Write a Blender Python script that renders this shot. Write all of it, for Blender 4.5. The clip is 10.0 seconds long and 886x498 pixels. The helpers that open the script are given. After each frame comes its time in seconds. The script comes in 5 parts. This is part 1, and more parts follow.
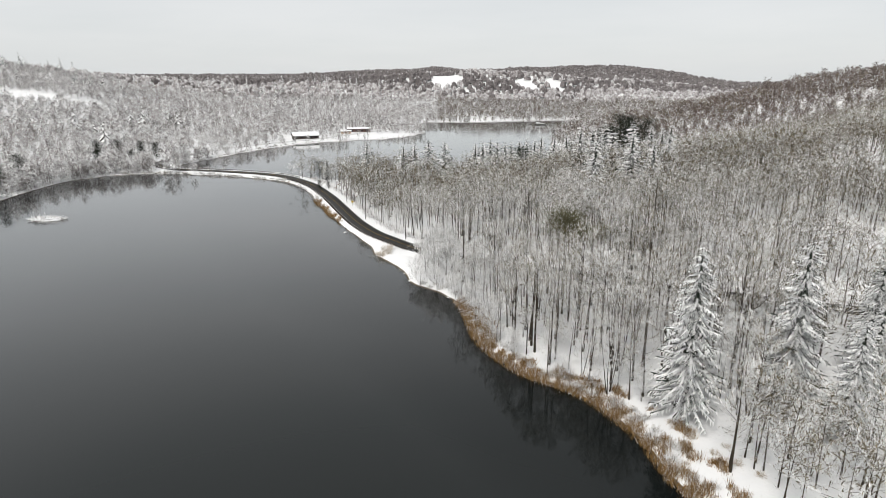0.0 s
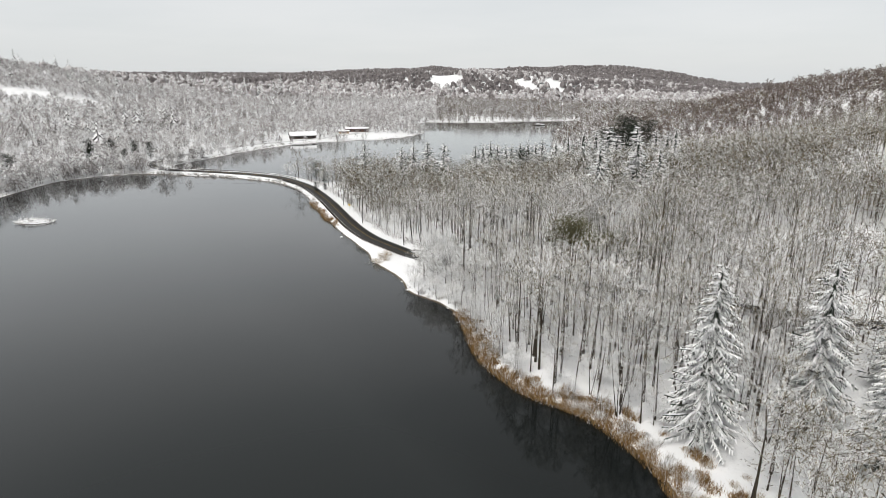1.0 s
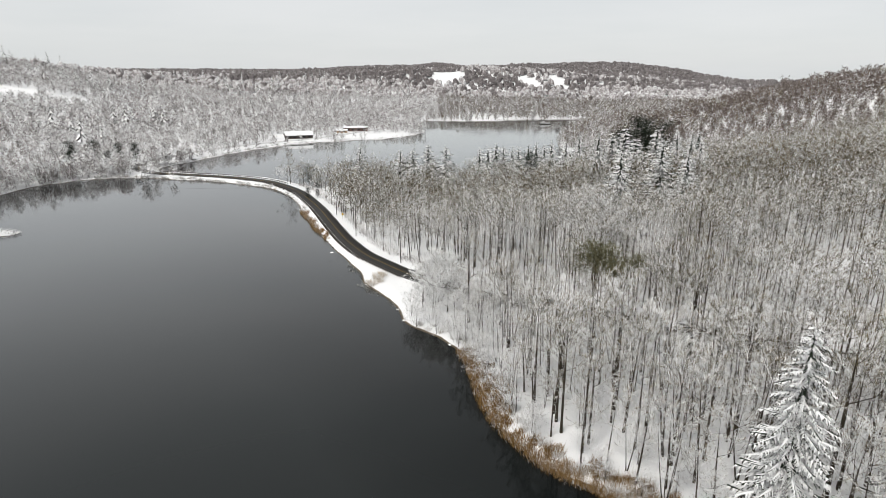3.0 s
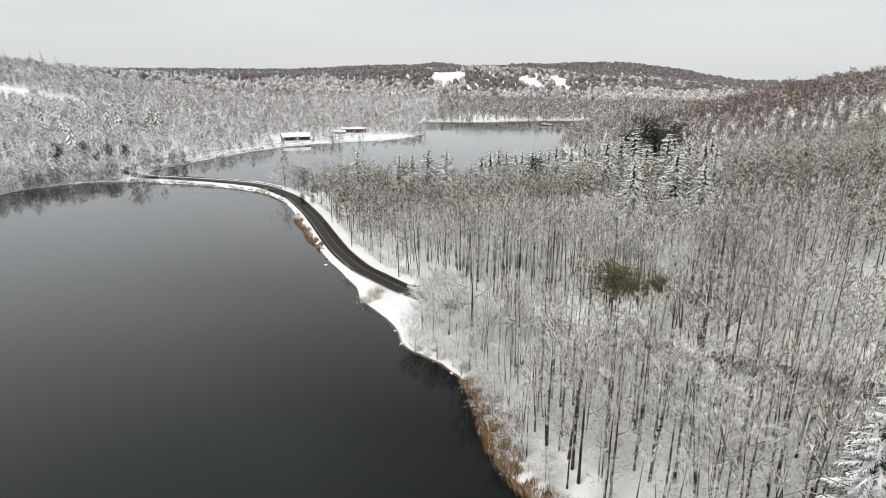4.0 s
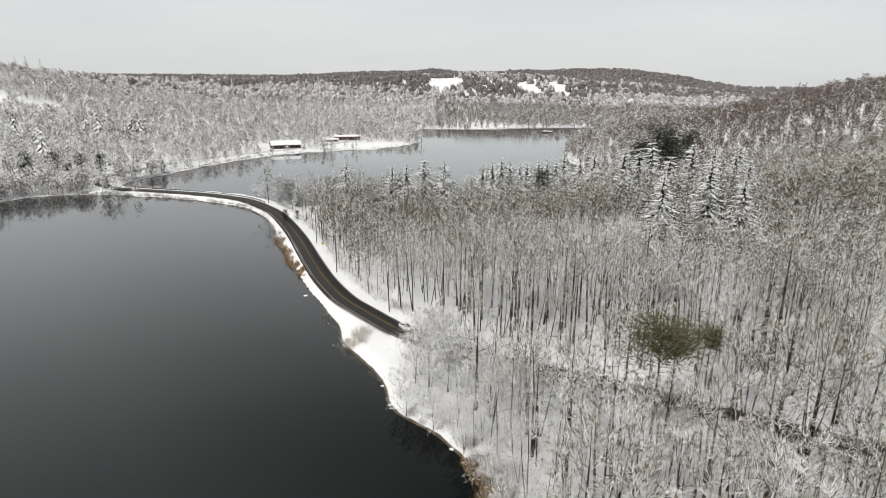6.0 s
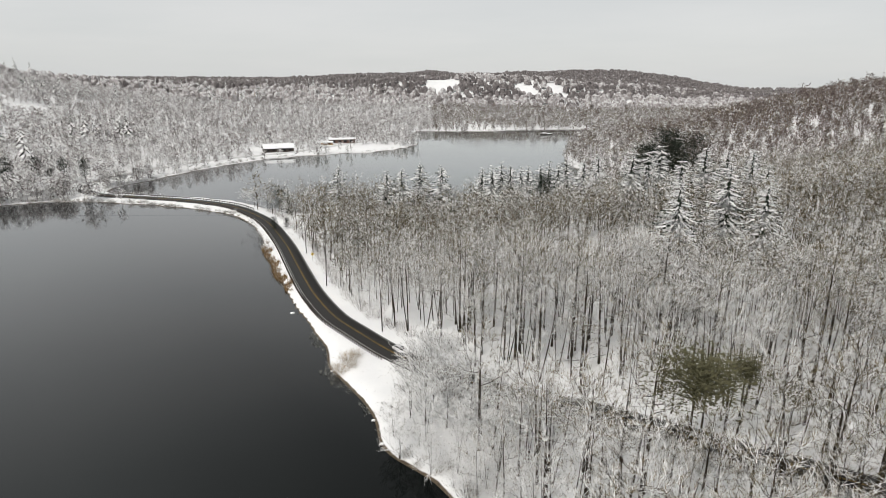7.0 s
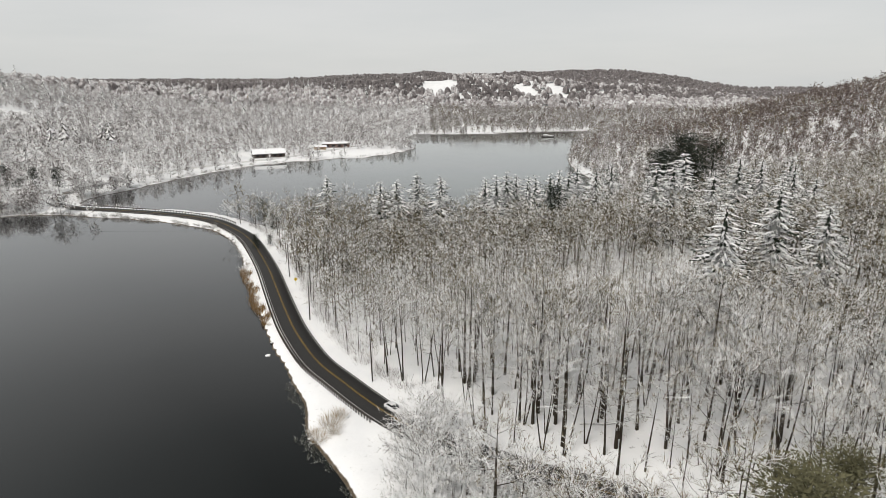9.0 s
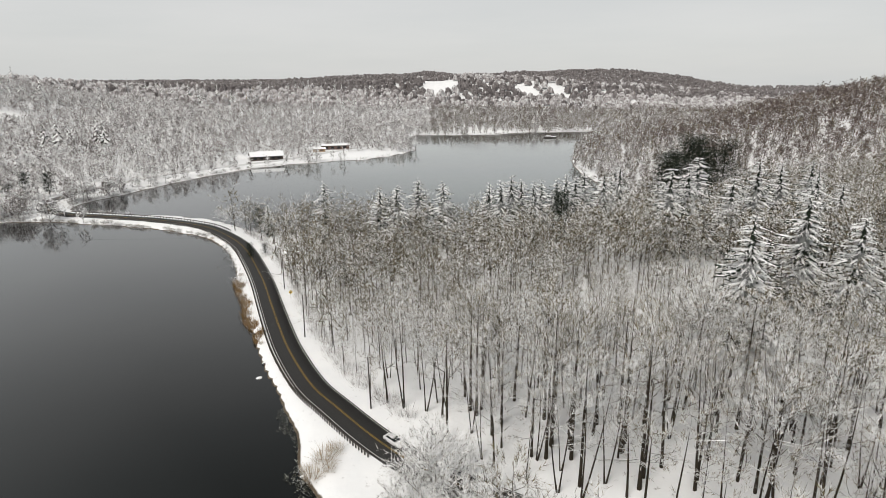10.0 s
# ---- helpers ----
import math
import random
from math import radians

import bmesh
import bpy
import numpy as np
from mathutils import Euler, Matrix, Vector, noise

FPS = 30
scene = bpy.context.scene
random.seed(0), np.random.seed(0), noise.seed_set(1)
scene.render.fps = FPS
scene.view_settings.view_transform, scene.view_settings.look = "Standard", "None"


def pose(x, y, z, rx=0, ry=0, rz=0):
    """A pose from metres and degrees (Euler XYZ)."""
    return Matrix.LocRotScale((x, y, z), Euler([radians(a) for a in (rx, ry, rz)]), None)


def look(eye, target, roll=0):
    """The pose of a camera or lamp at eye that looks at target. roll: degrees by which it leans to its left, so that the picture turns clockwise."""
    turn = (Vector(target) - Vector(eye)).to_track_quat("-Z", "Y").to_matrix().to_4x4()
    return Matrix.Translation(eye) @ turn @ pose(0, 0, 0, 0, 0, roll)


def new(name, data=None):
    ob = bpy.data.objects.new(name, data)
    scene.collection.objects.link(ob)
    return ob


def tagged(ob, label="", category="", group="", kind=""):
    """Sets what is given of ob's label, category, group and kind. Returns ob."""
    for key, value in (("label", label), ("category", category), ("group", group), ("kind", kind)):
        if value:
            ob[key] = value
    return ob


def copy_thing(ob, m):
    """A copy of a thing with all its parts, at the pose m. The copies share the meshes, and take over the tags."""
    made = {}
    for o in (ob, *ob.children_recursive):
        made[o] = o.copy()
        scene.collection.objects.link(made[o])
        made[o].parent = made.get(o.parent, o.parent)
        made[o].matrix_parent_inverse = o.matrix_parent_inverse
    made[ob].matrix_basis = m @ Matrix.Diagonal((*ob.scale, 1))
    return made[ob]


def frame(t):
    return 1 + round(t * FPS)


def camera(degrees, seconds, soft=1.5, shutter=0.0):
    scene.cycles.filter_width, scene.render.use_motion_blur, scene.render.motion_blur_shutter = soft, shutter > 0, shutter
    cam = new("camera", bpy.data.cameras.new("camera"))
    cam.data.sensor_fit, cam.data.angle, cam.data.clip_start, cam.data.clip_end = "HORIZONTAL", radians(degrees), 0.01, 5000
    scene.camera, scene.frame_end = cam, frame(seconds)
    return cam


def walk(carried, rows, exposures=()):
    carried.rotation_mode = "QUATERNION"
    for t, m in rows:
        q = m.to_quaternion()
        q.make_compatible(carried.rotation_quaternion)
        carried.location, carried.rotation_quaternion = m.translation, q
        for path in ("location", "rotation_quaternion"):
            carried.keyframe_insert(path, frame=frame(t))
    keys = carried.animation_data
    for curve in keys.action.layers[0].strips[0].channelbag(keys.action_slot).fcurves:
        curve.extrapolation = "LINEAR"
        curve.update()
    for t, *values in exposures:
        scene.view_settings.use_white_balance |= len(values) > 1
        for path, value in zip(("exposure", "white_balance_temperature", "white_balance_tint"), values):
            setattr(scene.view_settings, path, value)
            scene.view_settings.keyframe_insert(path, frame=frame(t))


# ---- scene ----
cam = camera(74.0, 10.0, soft=0.55)
PATH = [
    (0, (-1.781, -6.894, 65.406), (-1.763, -4.976, 64.839), 0.0),
    (0.5, (-1.889, -3.51, 65.667), (-1.869, -1.592, 65.099), 0.2),
    (1, (-2.109, 1.023, 65.875), (-2.085, 2.94, 65.306), 0.3),
    (1.5, (-2.105, 6.761, 66.086), (-2.082, 8.678, 65.514), 0.3),
    (2, (-2.006, 13.119, 66.177), (-1.985, 15.035, 65.602), 0.4),
    (2.5, (-1.725, 19.593, 66.152), (-1.707, 21.508, 65.574), 0.3),
    (4, (-2.045, 40.21, 66.742), (-2.026, 42.124, 66.162), 0.4),
    (4.5, (-2.124, 46.951, 66.535), (-2.104, 48.866, 65.958), 0.5),
    (5, (-2.088, 54.116, 66.329), (-2.065, 56.033, 65.757), 0.5),
    (5.5, (-2.026, 61.151, 65.952), (-2.001, 63.069, 65.386), 0.5),
    (7, (-1.823, 82.154, 64.767), (-1.785, 84.075, 64.213), 0.3),
    (7.5, (-1.709, 88.34, 64.577), (-1.669, 90.261, 64.023), 0.2),
    (8, (-1.421, 94.655, 64.799), (-1.381, 96.576, 64.244), 0.1),
    (8.5, (-1.528, 101.075, 64.925), (-1.487, 102.997, 64.37), 0.0),
    (9, (-1.924, 107.634, 65.065), (-1.88, 109.556, 64.513), 0.0),
    (9.5, (-2.212, 113.93, 65.409), (-2.166, 115.852, 64.856), -0.1),
    (10, (-2.271, 117.907, 65.572), (-2.23, 119.828, 65.02), -0.2),
]
walk(cam, [(t, look(eye, target, roll)) for t, eye, target, roll in PATH],
     exposures=[(0, 0.08, 6500, 10), (2.5, 0.06, 6500, 10), (5.5, 0.03, 6530, 10), (7, -0.07, 6600, 10), (10, -0.11, 6650, 10)])

# ---------------------------------------------------------------- sky and sun
SUN_ELEV, SUN_TURN = 50.0, 215.0
world = bpy.data.worlds.new("overcast_sky")
scene.world = world
world.use_nodes = True
wt = world.node_tree
wt.nodes.clear()


def wnode(kind, **values):
    nd = wt.nodes.new(kind)
    for key, value in values.items():
        nd.inputs[key].default_value = value
    return nd


w_out = wnode("ShaderNodeOutputWorld")
w_bg = wnode("ShaderNodeBackground", Strength=1.0)
w_sky = wnode("ShaderNodeTexSky")
w_sky.sky_type, w_sky.sun_disc = "NISHITA", False
w_sky.sun_elevation, w_sky.sun_rotation = radians(SUN_ELEV), radians(SUN_TURN)
w_dim = wnode("ShaderNodeVectorMath")
w_dim.operation = "SCALE"
w_dim.inputs["Scale"].default_value = 0.09
w_co = wnode("ShaderNodeTexCoord")
w_map = wnode("ShaderNodeMapping", Scale=(1.1, 1.1, 7.0))
w_noise = wnode("ShaderNodeTexNoise", Scale=1.6, Detail=5.0, Roughness=0.55)
w_ramp = wnode("ShaderNodeValToRGB")
w_ramp.color_ramp.elements[0].position, w_ramp.color_ramp.elements[0].color = 0.3, (0.685, 0.71, 0.72, 1)
w_ramp.color_ramp.elements[1].position, w_ramp.color_ramp.elements[1].color = 0.7, (0.775, 0.785, 0.79, 1)
w_mix = wnode("ShaderNodeMixRGB", Fac=0.9)
# thick low cloud towards the horizon, greyer overhead
w_sep = wnode("ShaderNodeSeparateXYZ")
w_up = wnode("ShaderNodeValToRGB")
w_up.color_ramp.interpolation = "EASE"
w_up.color_ramp.elements[0].position, w_up.color_ramp.elements[0].color = 0.18, (1, 1, 1, 1)
w_up.color_ramp.elements[1].position, w_up.color_ramp.elements[1].color = 0.75, (0.66, 0.66, 0.66, 1)
w_cloud = wnode("ShaderNodeMixRGB", Fac=1.0)
w_cloud.blend_type = "MULTIPLY"
for a, b in ((w_co.outputs["Generated"], w_map.inputs["Vector"]), (w_map.outputs[0], w_noise.inputs["Vector"]),
             (w_noise.outputs[0], w_ramp.inputs[0]), (w_sky.outputs[0], w_dim.inputs[0]), (w_dim.outputs[0], w_mix.inputs[1]),
             (w_co.outputs["Generated"], w_sep.inputs[0]), (w_sep.outputs[2], w_up.inputs[0]), (w_ramp.outputs[0], w_cloud.inputs[1]),
             (w_up.outputs[0], w_cloud.inputs[2]), (w_cloud.outputs[0], w_mix.inputs[2]), (w_mix.outputs[0], w_bg.inputs[0]), (w_bg.outputs[0], w_out.inputs[0])):
    wt.links.new(a, b)
sun = new("sun", bpy.data.lights.new("sun", "SUN"))
sun.data.energy, sun.data.angle, sun.data.color = 2.9, radians(30), (1.0, 0.97, 0.93)
_e, _r = radians(SUN_ELEV), radians(SUN_TURN)
sun.matrix_world = look((0, 0, 300), (0 - math.sin(_r) * math.cos(_e), 0 - math.cos(_r) * math.cos(_e), 300 - math.sin(_e)))


# ---------------------------------------------------------------- materials
class Mat:
    """A node material with a few short helpers."""

    def __init__(self, name, rough=0.7, spec=0.3):
        self.m = bpy.data.materials.new(name)
        self.m.use_nodes = True
        self.t = self.m.node_tree
        self.b = self.t.nodes["Principled BSDF"]
        self.b.inputs["Roughness"].default_value = rough
        self.b.inputs["Specular IOR Level"].default_value = spec

    def node(self, kind, **values):
        nd = self.t.nodes.new(kind)
        for key, value in values.items():
            nd.inputs[key].default_value = value
        return nd

    def link(self, a, b):
        self.t.links.new(a, b)

    def position(self):
        return self.node("ShaderNodeNewGeometry").outputs["Position"]

    def noise(self, size, detail=4.0, rough=0.55, stretch=None):
        """Noise over world places; size in metres."""
        nd = self.node("ShaderNodeTexNoise", Scale=1.0 / size, Detail=detail, Roughness=rough)
        src = self.position()
        if stretch:
            mp = self.node("ShaderNodeMapping", Scale=stretch)
            self.link(src, mp.inputs["Vector"])
            src = mp.outputs[0]
        self.link(src, nd.inputs["Vector"])
        return nd.outputs[0]

    def ramp(self, src, *stops, constant=False):
        nd = self.node("ShaderNodeValToRGB")
        cr = nd.color_ramp
        cr.interpolation = "CONSTANT" if constant else "LINEAR"
        while len(cr.elements) < len(stops):
            cr.elements.new(0.5)
        for el, (at, col) in zip(cr.elements, stops):
            el.position = at
            el.color = (col, col, col, 1) if not isinstance(col, tuple) else (*col, 1)
        self.link(src, nd.inputs[0])
        return nd.outputs[0]

    def mix(self, fac, a, b, blend="MIX"):
        nd = self.node("ShaderNodeMixRGB")
        nd.blend_type = blend
        for src, sock in ((fac, nd.inputs[0]), (a, nd.inputs[1]), (b, nd.inputs[2])):
            if isinstance(src, (int, float)):
                sock.default_value = src if sock == nd.inputs[0] else (src, src, src, 1)
            elif isinstance(src, tuple):
                sock.default_value = (*src, 1)
            else:
                self.link(src, sock)
        return nd.outputs[0]

    def math(self, op, a, b):
        nd = self.node("ShaderNodeMath")
        nd.operation = op
        for src, sock in ((a, nd.inputs[0]), (b, nd.inputs[1])):
            if isinstance(src, (int, float)):
                sock.default_value = src
            else:
                self.link(src, sock)
        return nd.outputs[0]

    def axis(self, which, n):
        sep = self.node("ShaderNodeSeparateXYZ")
        self.link(self.node("ShaderNodeNewGeometry").outputs[which], sep.inputs[0])
        return sep.outputs[n]

    def island(self):
        return self.node("ShaderNodeNewGeometry").outputs["Random Per Island"]

    def color(self, src):
        if isinstance(src, tuple):
            self.b.inputs["Base Color"].default_value = (*src, 1)
        else:
            self.link(src, self.b.inputs["Base Color"])
        return self

    def bump(self, src, strength, distance):
        nd = self.node("ShaderNodeBump", Strength=strength, Distance=distance)
        self.link(src, nd.inputs["Height"])
        self.link(nd.outputs[0], self.b.inputs["Normal"])
        return self


SNOW = (0.85, 0.85, 0.845)


def mat_ground():
    m = Mat("snow_cover", 0.75, 0.2)
    drift = m.ramp(m.noise(9.0), (0.3, (0.79, 0.795, 0.80)), (0.7, (0.87, 0.87, 0.865)))
    litter = m.ramp(m.noise(1.3, 6.0, 0.7), (0.62, 0.0), (0.74, 0.55))
    soil = m.ramp(m.noise(0.8), (0.3, (0.05, 0.038, 0.026)), (0.7, (0.14, 0.11, 0.075)))
    top = m.mix(litter, drift, soil)
    edge = m.math("ADD", m.axis("Position", 2), m.math("MULTIPLY", m.noise(2.2, 5.0, 0.7), -0.3))
    wet = m.ramp(edge, (0.0, 1.0), (0.08, 0.0))
    m.color(m.mix(wet, top, soil))
    return m.bump(m.noise(0.9, 6.0), 0.35, 0.25).m


def mat_water():
    """Dark water: what it reflects grows towards grazing views."""
    m = Mat("lake_water", 0.5, 0.0)
    # reflections painted by place: pale sky south-west, dark trees below the woods, bright grey-green north
    depth = m.math("ADD", m.math("ADD", m.math("MULTIPLY", m.axis("Position", 1), 0.0016), m.math("MULTIPLY", m.axis("Position", 0), 0.0022)), m.math("MULTIPLY", m.noise(60.0, 2.0), 0.09))
    # depth is only a gradient over x and y with noise, not water depth
    m.color(m.ramp(depth, (0.18, (0.017, 0.0195, 0.0195)), (0.28, (0.001, 0.0022, 0.0019)), (0.58, (0.005, 0.006, 0.006)), (0.85, (0.032, 0.05, 0.043))))
    gloss = m.node("ShaderNodeBsdfGlossy")
    gloss.inputs["Color"].default_value = (1, 1, 1, 1)
    m.link(m.ramp(m.noise(45.0, 3.0, 0.5, (1.0, 0.35, 1.0)), (0.35, 0.045), (0.7, 0.1)), gloss.inputs["Roughness"])
    ripple = m.node("ShaderNodeBump", Strength=0.02, Distance=0.01)
    m.link(m.noise(0.5, 3.0, 0.6, (0.6, 1.4, 1.0)), ripple.inputs["Height"])
    m.link(ripple.outputs[0], gloss.inputs["Normal"])
    facing = m.node("ShaderNodeLayerWeight", Blend=0.5).outputs["Facing"]
    amount = m.math("MINIMUM", m.math("ADD", m.math("MULTIPLY", m.math("POWER", facing, 4.25), 1.15), 0.013), 1.0)
    both = m.node("ShaderNodeMixShader")
    for a, b in ((amount, both.inputs[0]), (m.b.outputs[0], both.inputs[1]), (gloss.outputs[0], both.inputs[2])):
        m.link(a, b)
    m.link(both.outputs[0], m.t.nodes["Material Output"].inputs["Surface"])
    return m.m


def mat_asphalt():
    m = Mat("wet_asphalt", 0.6, 0.25)
    fine = m.ramp(m.noise(0.35, 6.0, 0.7), (0.3, (0.016, 0.0155, 0.015)), (0.7, (0.034, 0.033, 0.031)))
    slush = m.ramp(m.noise(4.0, 5.0, 0.65), (0.62, 0.0), (0.85, 0.3))
    # beyond the lakes' bend the road is hardly cleared
    packed = m.math("ADD", m.math("MULTIPLY", m.axis("Position", 1), 0.001), m.math("MULTIPLY", m.noise(3.0, 4.0), 0.08))
    m.color(m.mix(m.ramp(packed, (0.48, 0.0), (0.56, 0.85)), m.mix(slush, fine, (0.10, 0.10, 0.10)), (0.72, 0.72, 0.72)))
    return m.bump(m.noise(0.06, 2.0), 0.3, 0.01).m


def mat_plain(name, a, b, size, rough=0.6, spec=0.3, metal=0.0, bump=0.1):
    m = Mat(name, rough, spec)
    m.b.inputs["Metallic"].default_value = metal
    m.color(m.ramp(m.noise(size, 5.0, 0.65), (0.3, a), (0.7, b)))
    return m.bump(m.noise(size * 0.3, 3.0), bump, size * 0.1).m


def mat_bark(name, a, b, low, high):
    """Bark with snow on whatever faces up."""
    m = Mat(name, 0.85, 0.15)
    bark = m.ramp(m.noise(0.5, 5.0, 0.7, (1, 1, 0.25)), (0.3, a), (0.7, b))
    up = m.math("ADD", m.axis("Normal", 2), m.math("MULTIPLY", m.math("SUBTRACT", m.noise(0.7, 4.0, 0.7), 0.5), 0.9))
    fleck = m.ramp(m.noise(0.35, 3.0, 0.6, (1, 1, 0.3)), (0.66, 0.0), (0.72, 0.7))
    m.color(m.mix(fleck, m.mix(m.ramp(up, (low, 0.0), (high, 1.0)), bark, SNOW), SNOW))
    return m.m


def mat_twig(name, share, dark, pale):
    """Fine branches, most of them under a strip of snow."""
    m = Mat(name, 0.85, 0.1)
    r = m.island()
    patch = m.math("ADD", r, m.math("MULTIPLY", m.math("SUBTRACT", m.math("ADD", m.noise(7.0, 3.0), m.noise(48.0, 2.0)), 1.0), 0.6))
    m.color(m.ramp(patch, (0.0, SNOW), (share * 0.8, (0.7, 0.7, 0.695)), (share, pale), ((1 + share) / 2, dark), constant=True))
    return m.m


def mat_canopy(name, share, dark, pale, size=1.5, relief=1.0, white=0.8):
    """The tangle of fine branches in a far crown, part of it snowed."""
    m = Mat(name, 0.9, 0.05)
    tangle = m.math("ADD", m.math("MULTIPLY", m.math("ADD", m.noise(size, 7.0, 0.8), m.noise(size * 0.9, 5.0, 0.75, (1, 1, 0.3))), 0.5), m.math("MULTIPLY", m.math("SUBTRACT", m.island(), 0.5), 0.05))
    up = m.math("MULTIPLY", m.axis("Normal", 2), -0.05)
    edge = 0.5 + (share - 0.5) * 0.36
    col = m.ramp(m.math("ADD", tangle, up), (edge - 0.09, (white, white, white * 0.995)), (edge, pale), (edge + 0.09, dark))
    m.color(col)
    return m.bump(m.noise(size * 0.8, 6.0, 0.8), relief, 1.2).m


def mat_needles(name, low, high, a, b):
    m = Mat(name, 0.8, 0.15)
    green = m.ramp(m.noise(0.6, 4.0, 0.6), (0.3, a), (0.7, b))
    up = m.math("ADD", m.axis("Normal", 2), m.math("MULTIPLY", m.math("SUBTRACT", m.island(), 0.5), 0.7))
    m.color(m.mix(m.ramp(up, (low, 0.0), (high, 1.0)), green, SNOW))
    return m.m


def mat_island(name, *stops, rough=0.85):
    m = Mat(name, rough, 0.1)
    m.color(m.ramp(m.island(), *stops, constant=True))
    return m.m


M_GROUND, M_WATER, M_ROAD = mat_ground(), mat_water(), mat_asphalt()
M_YELLOW = mat_plain("worn_yellow_paint", (0.20, 0.12, 0.02), (0.40, 0.26, 0.05), 0.5)
M_WHITEPAINT = mat_plain("worn_white_paint", (0.35, 0.35, 0.34), (0.66, 0.66, 0.64), 0.5)
M_BARK = mat_bark("grey_brown_bark", (0.018, 0.0145, 0.0105), (0.055, 0.044, 0.031), 0.3, 0.6)
M_LIMB = mat_bark("snow_lined_limbs", (0.022, 0.017, 0.014), (0.07, 0.054, 0.038), 0.2, 0.42)
M_TWIG = mat_twig("snowy_twigs", 0.52, (0.045, 0.034, 0.02), (0.23, 0.185, 0.115))
M_TWIG_WHITE = mat_twig("heavily_snowed_twigs", 0.66, (0.045, 0.035, 0.025), (0.25, 0.205, 0.15))
M_TWIG_COATED = mat_twig("snow_coated_twigs", 0.8, (0.05, 0.042, 0.033), (0.27, 0.24, 0.2))
M_TWIG_TAN = mat_twig("tan_twigs", 0.41, (0.056, 0.043, 0.022), (0.21, 0.17, 0.095))
M_TWIG_BROWN = mat_twig("bare_brown_twigs", 0.17, (0.095, 0.072, 0.06), (0.19, 0.15, 0.13))
M_TWIG_RIDGE = mat_twig("dark_far_twigs", 0.2, (0.075, 0.066, 0.064), (0.17, 0.152, 0.15))
M_TWIG_FAR = mat_twig("far_snowy_twigs", 0.53, (0.09, 0.075, 0.07), (0.3, 0.265, 0.252))
M_TWIG_FARWHITE = mat_twig("far_snow_coated_twigs", 0.67, (0.11, 0.096, 0.092), (0.35, 0.315, 0.305))
M_CANOPY_WHITE = mat_canopy("snow_coated_far_crowns", 0.64, (0.22, 0.202, 0.2), (0.44, 0.415, 0.412), 0.9, 0.4, 0.75)
M_CANOPY = mat_canopy("snow_dusted_far_crowns", 0.46, (0.14, 0.124, 0.12), (0.3, 0.274, 0.268), 0.9, 0.5, 0.62)
M_CANOPY_TAN = mat_canopy("tan_far_crowns", 0.38, (0.1, 0.083, 0.074), (0.22, 0.19, 0.168), 1.1, 0.6, 0.5)
M_CANOPY_BROWN = mat_canopy("bare_brown_far_crowns", 0.26, (0.13, 0.107, 0.098), (0.2, 0.168, 0.152), 1.6, 0.4, 0.4)
# crown hearts: twigs with some snow, the shade inside the crown mixed into their colour
M_TANGLE = mat_canopy("shaded_inner_twig_tangle", 0.42, (0.07, 0.06, 0.043), (0.21, 0.185, 0.136), 0.6, 0.5, 0.64)
M_TANGLE_TAN = mat_canopy("tan_shaded_inner_twig_tangle", 0.36, (0.07, 0.058, 0.036), (0.185, 0.157, 0.104), 0.6, 0.5, 0.6)
M_CANOPY_RIDGE = mat_canopy("dark_ridge_crowns", 0.3, (0.115, 0.104, 0.104), (0.2, 0.183, 0.18), 5.0, 0.2, 0.4)
M_CANOPY_VALLEY = mat_canopy("snow_dusted_valley_crowns", 0.5, (0.16, 0.142, 0.14), (0.32, 0.298, 0.295), 5.0, 0.25, 0.58)
M_NEEDLE = mat_needles("snowed_spruce_needles", 0.35, 0.65, (0.010, 0.016, 0.011), (0.032, 0.042, 0.028))
M_NEEDLE_WHITE = mat_needles("thickly_snowed_spruce_needles", 0.36, 0.6, (0.010, 0.016, 0.011), (0.032, 0.042, 0.028))
M_PINE = mat_needles("dark_pine_needles", 1.08, 1.3, (0.008, 0.014, 0.009), (0.022, 0.032, 0.018))
M_OLIVE = mat_needles("olive_evergreen_leaves", 1.12, 1.4, (0.056, 0.056, 0.03), (0.16, 0.148, 0.084))
M_REED = mat_island("dry_reed", (0.0, (0.13, 0.075, 0.028)), (0.3, (0.24, 0.145, 0.055)), (0.6, (0.34, 0.22, 0.095)), (0.88, (0.7, 0.69, 0.67)))
M_SHRUB = mat_island("snowy_shrub_twigs", (0.0, SNOW), (0.46, (0.24, 0.17, 0.085)), (0.7, (0.36, 0.26, 0.14)))
M_POST = mat_plain("weathered_timber_post", (0.025, 0.022, 0.02), (0.07, 0.06, 0.05), 0.2)
M_STEEL = mat_plain("weathering_steel_beam", (0.05, 0.043, 0.038), (0.11, 0.095, 0.085), 0.4, 0.6, 0.4, 0.4)


# ---------------------------------------------------------------- mesh helpers
def mesh_of(name, verts, tris, mats, index=None, smooth=False):
    verts, tris = np.asarray(verts, np.float32), np.asarray(tris, np.int32)
    me = bpy.data.meshes.new(name)
    me.vertices.add(len(verts))
    me.vertices.foreach_set("co", verts.ravel())
    k = tris.shape[1]
    me.loops.add(tris.size)
    me.loops.foreach_set("vertex_index", tris.ravel())
    me.polygons.add(len(tris))
    me.polygons.foreach_set("loop_start", np.arange(0, tris.size, k, dtype=np.int32))
    if index is not None:
        me.polygons.foreach_set("material_index", np.asarray(index, np.int32))
    me.polygons.foreach_set("use_smooth", np.full(len(tris), smooth))
    for m in mats:
        me.materials.append(m)
    me.update()
    me.validate()
    return me


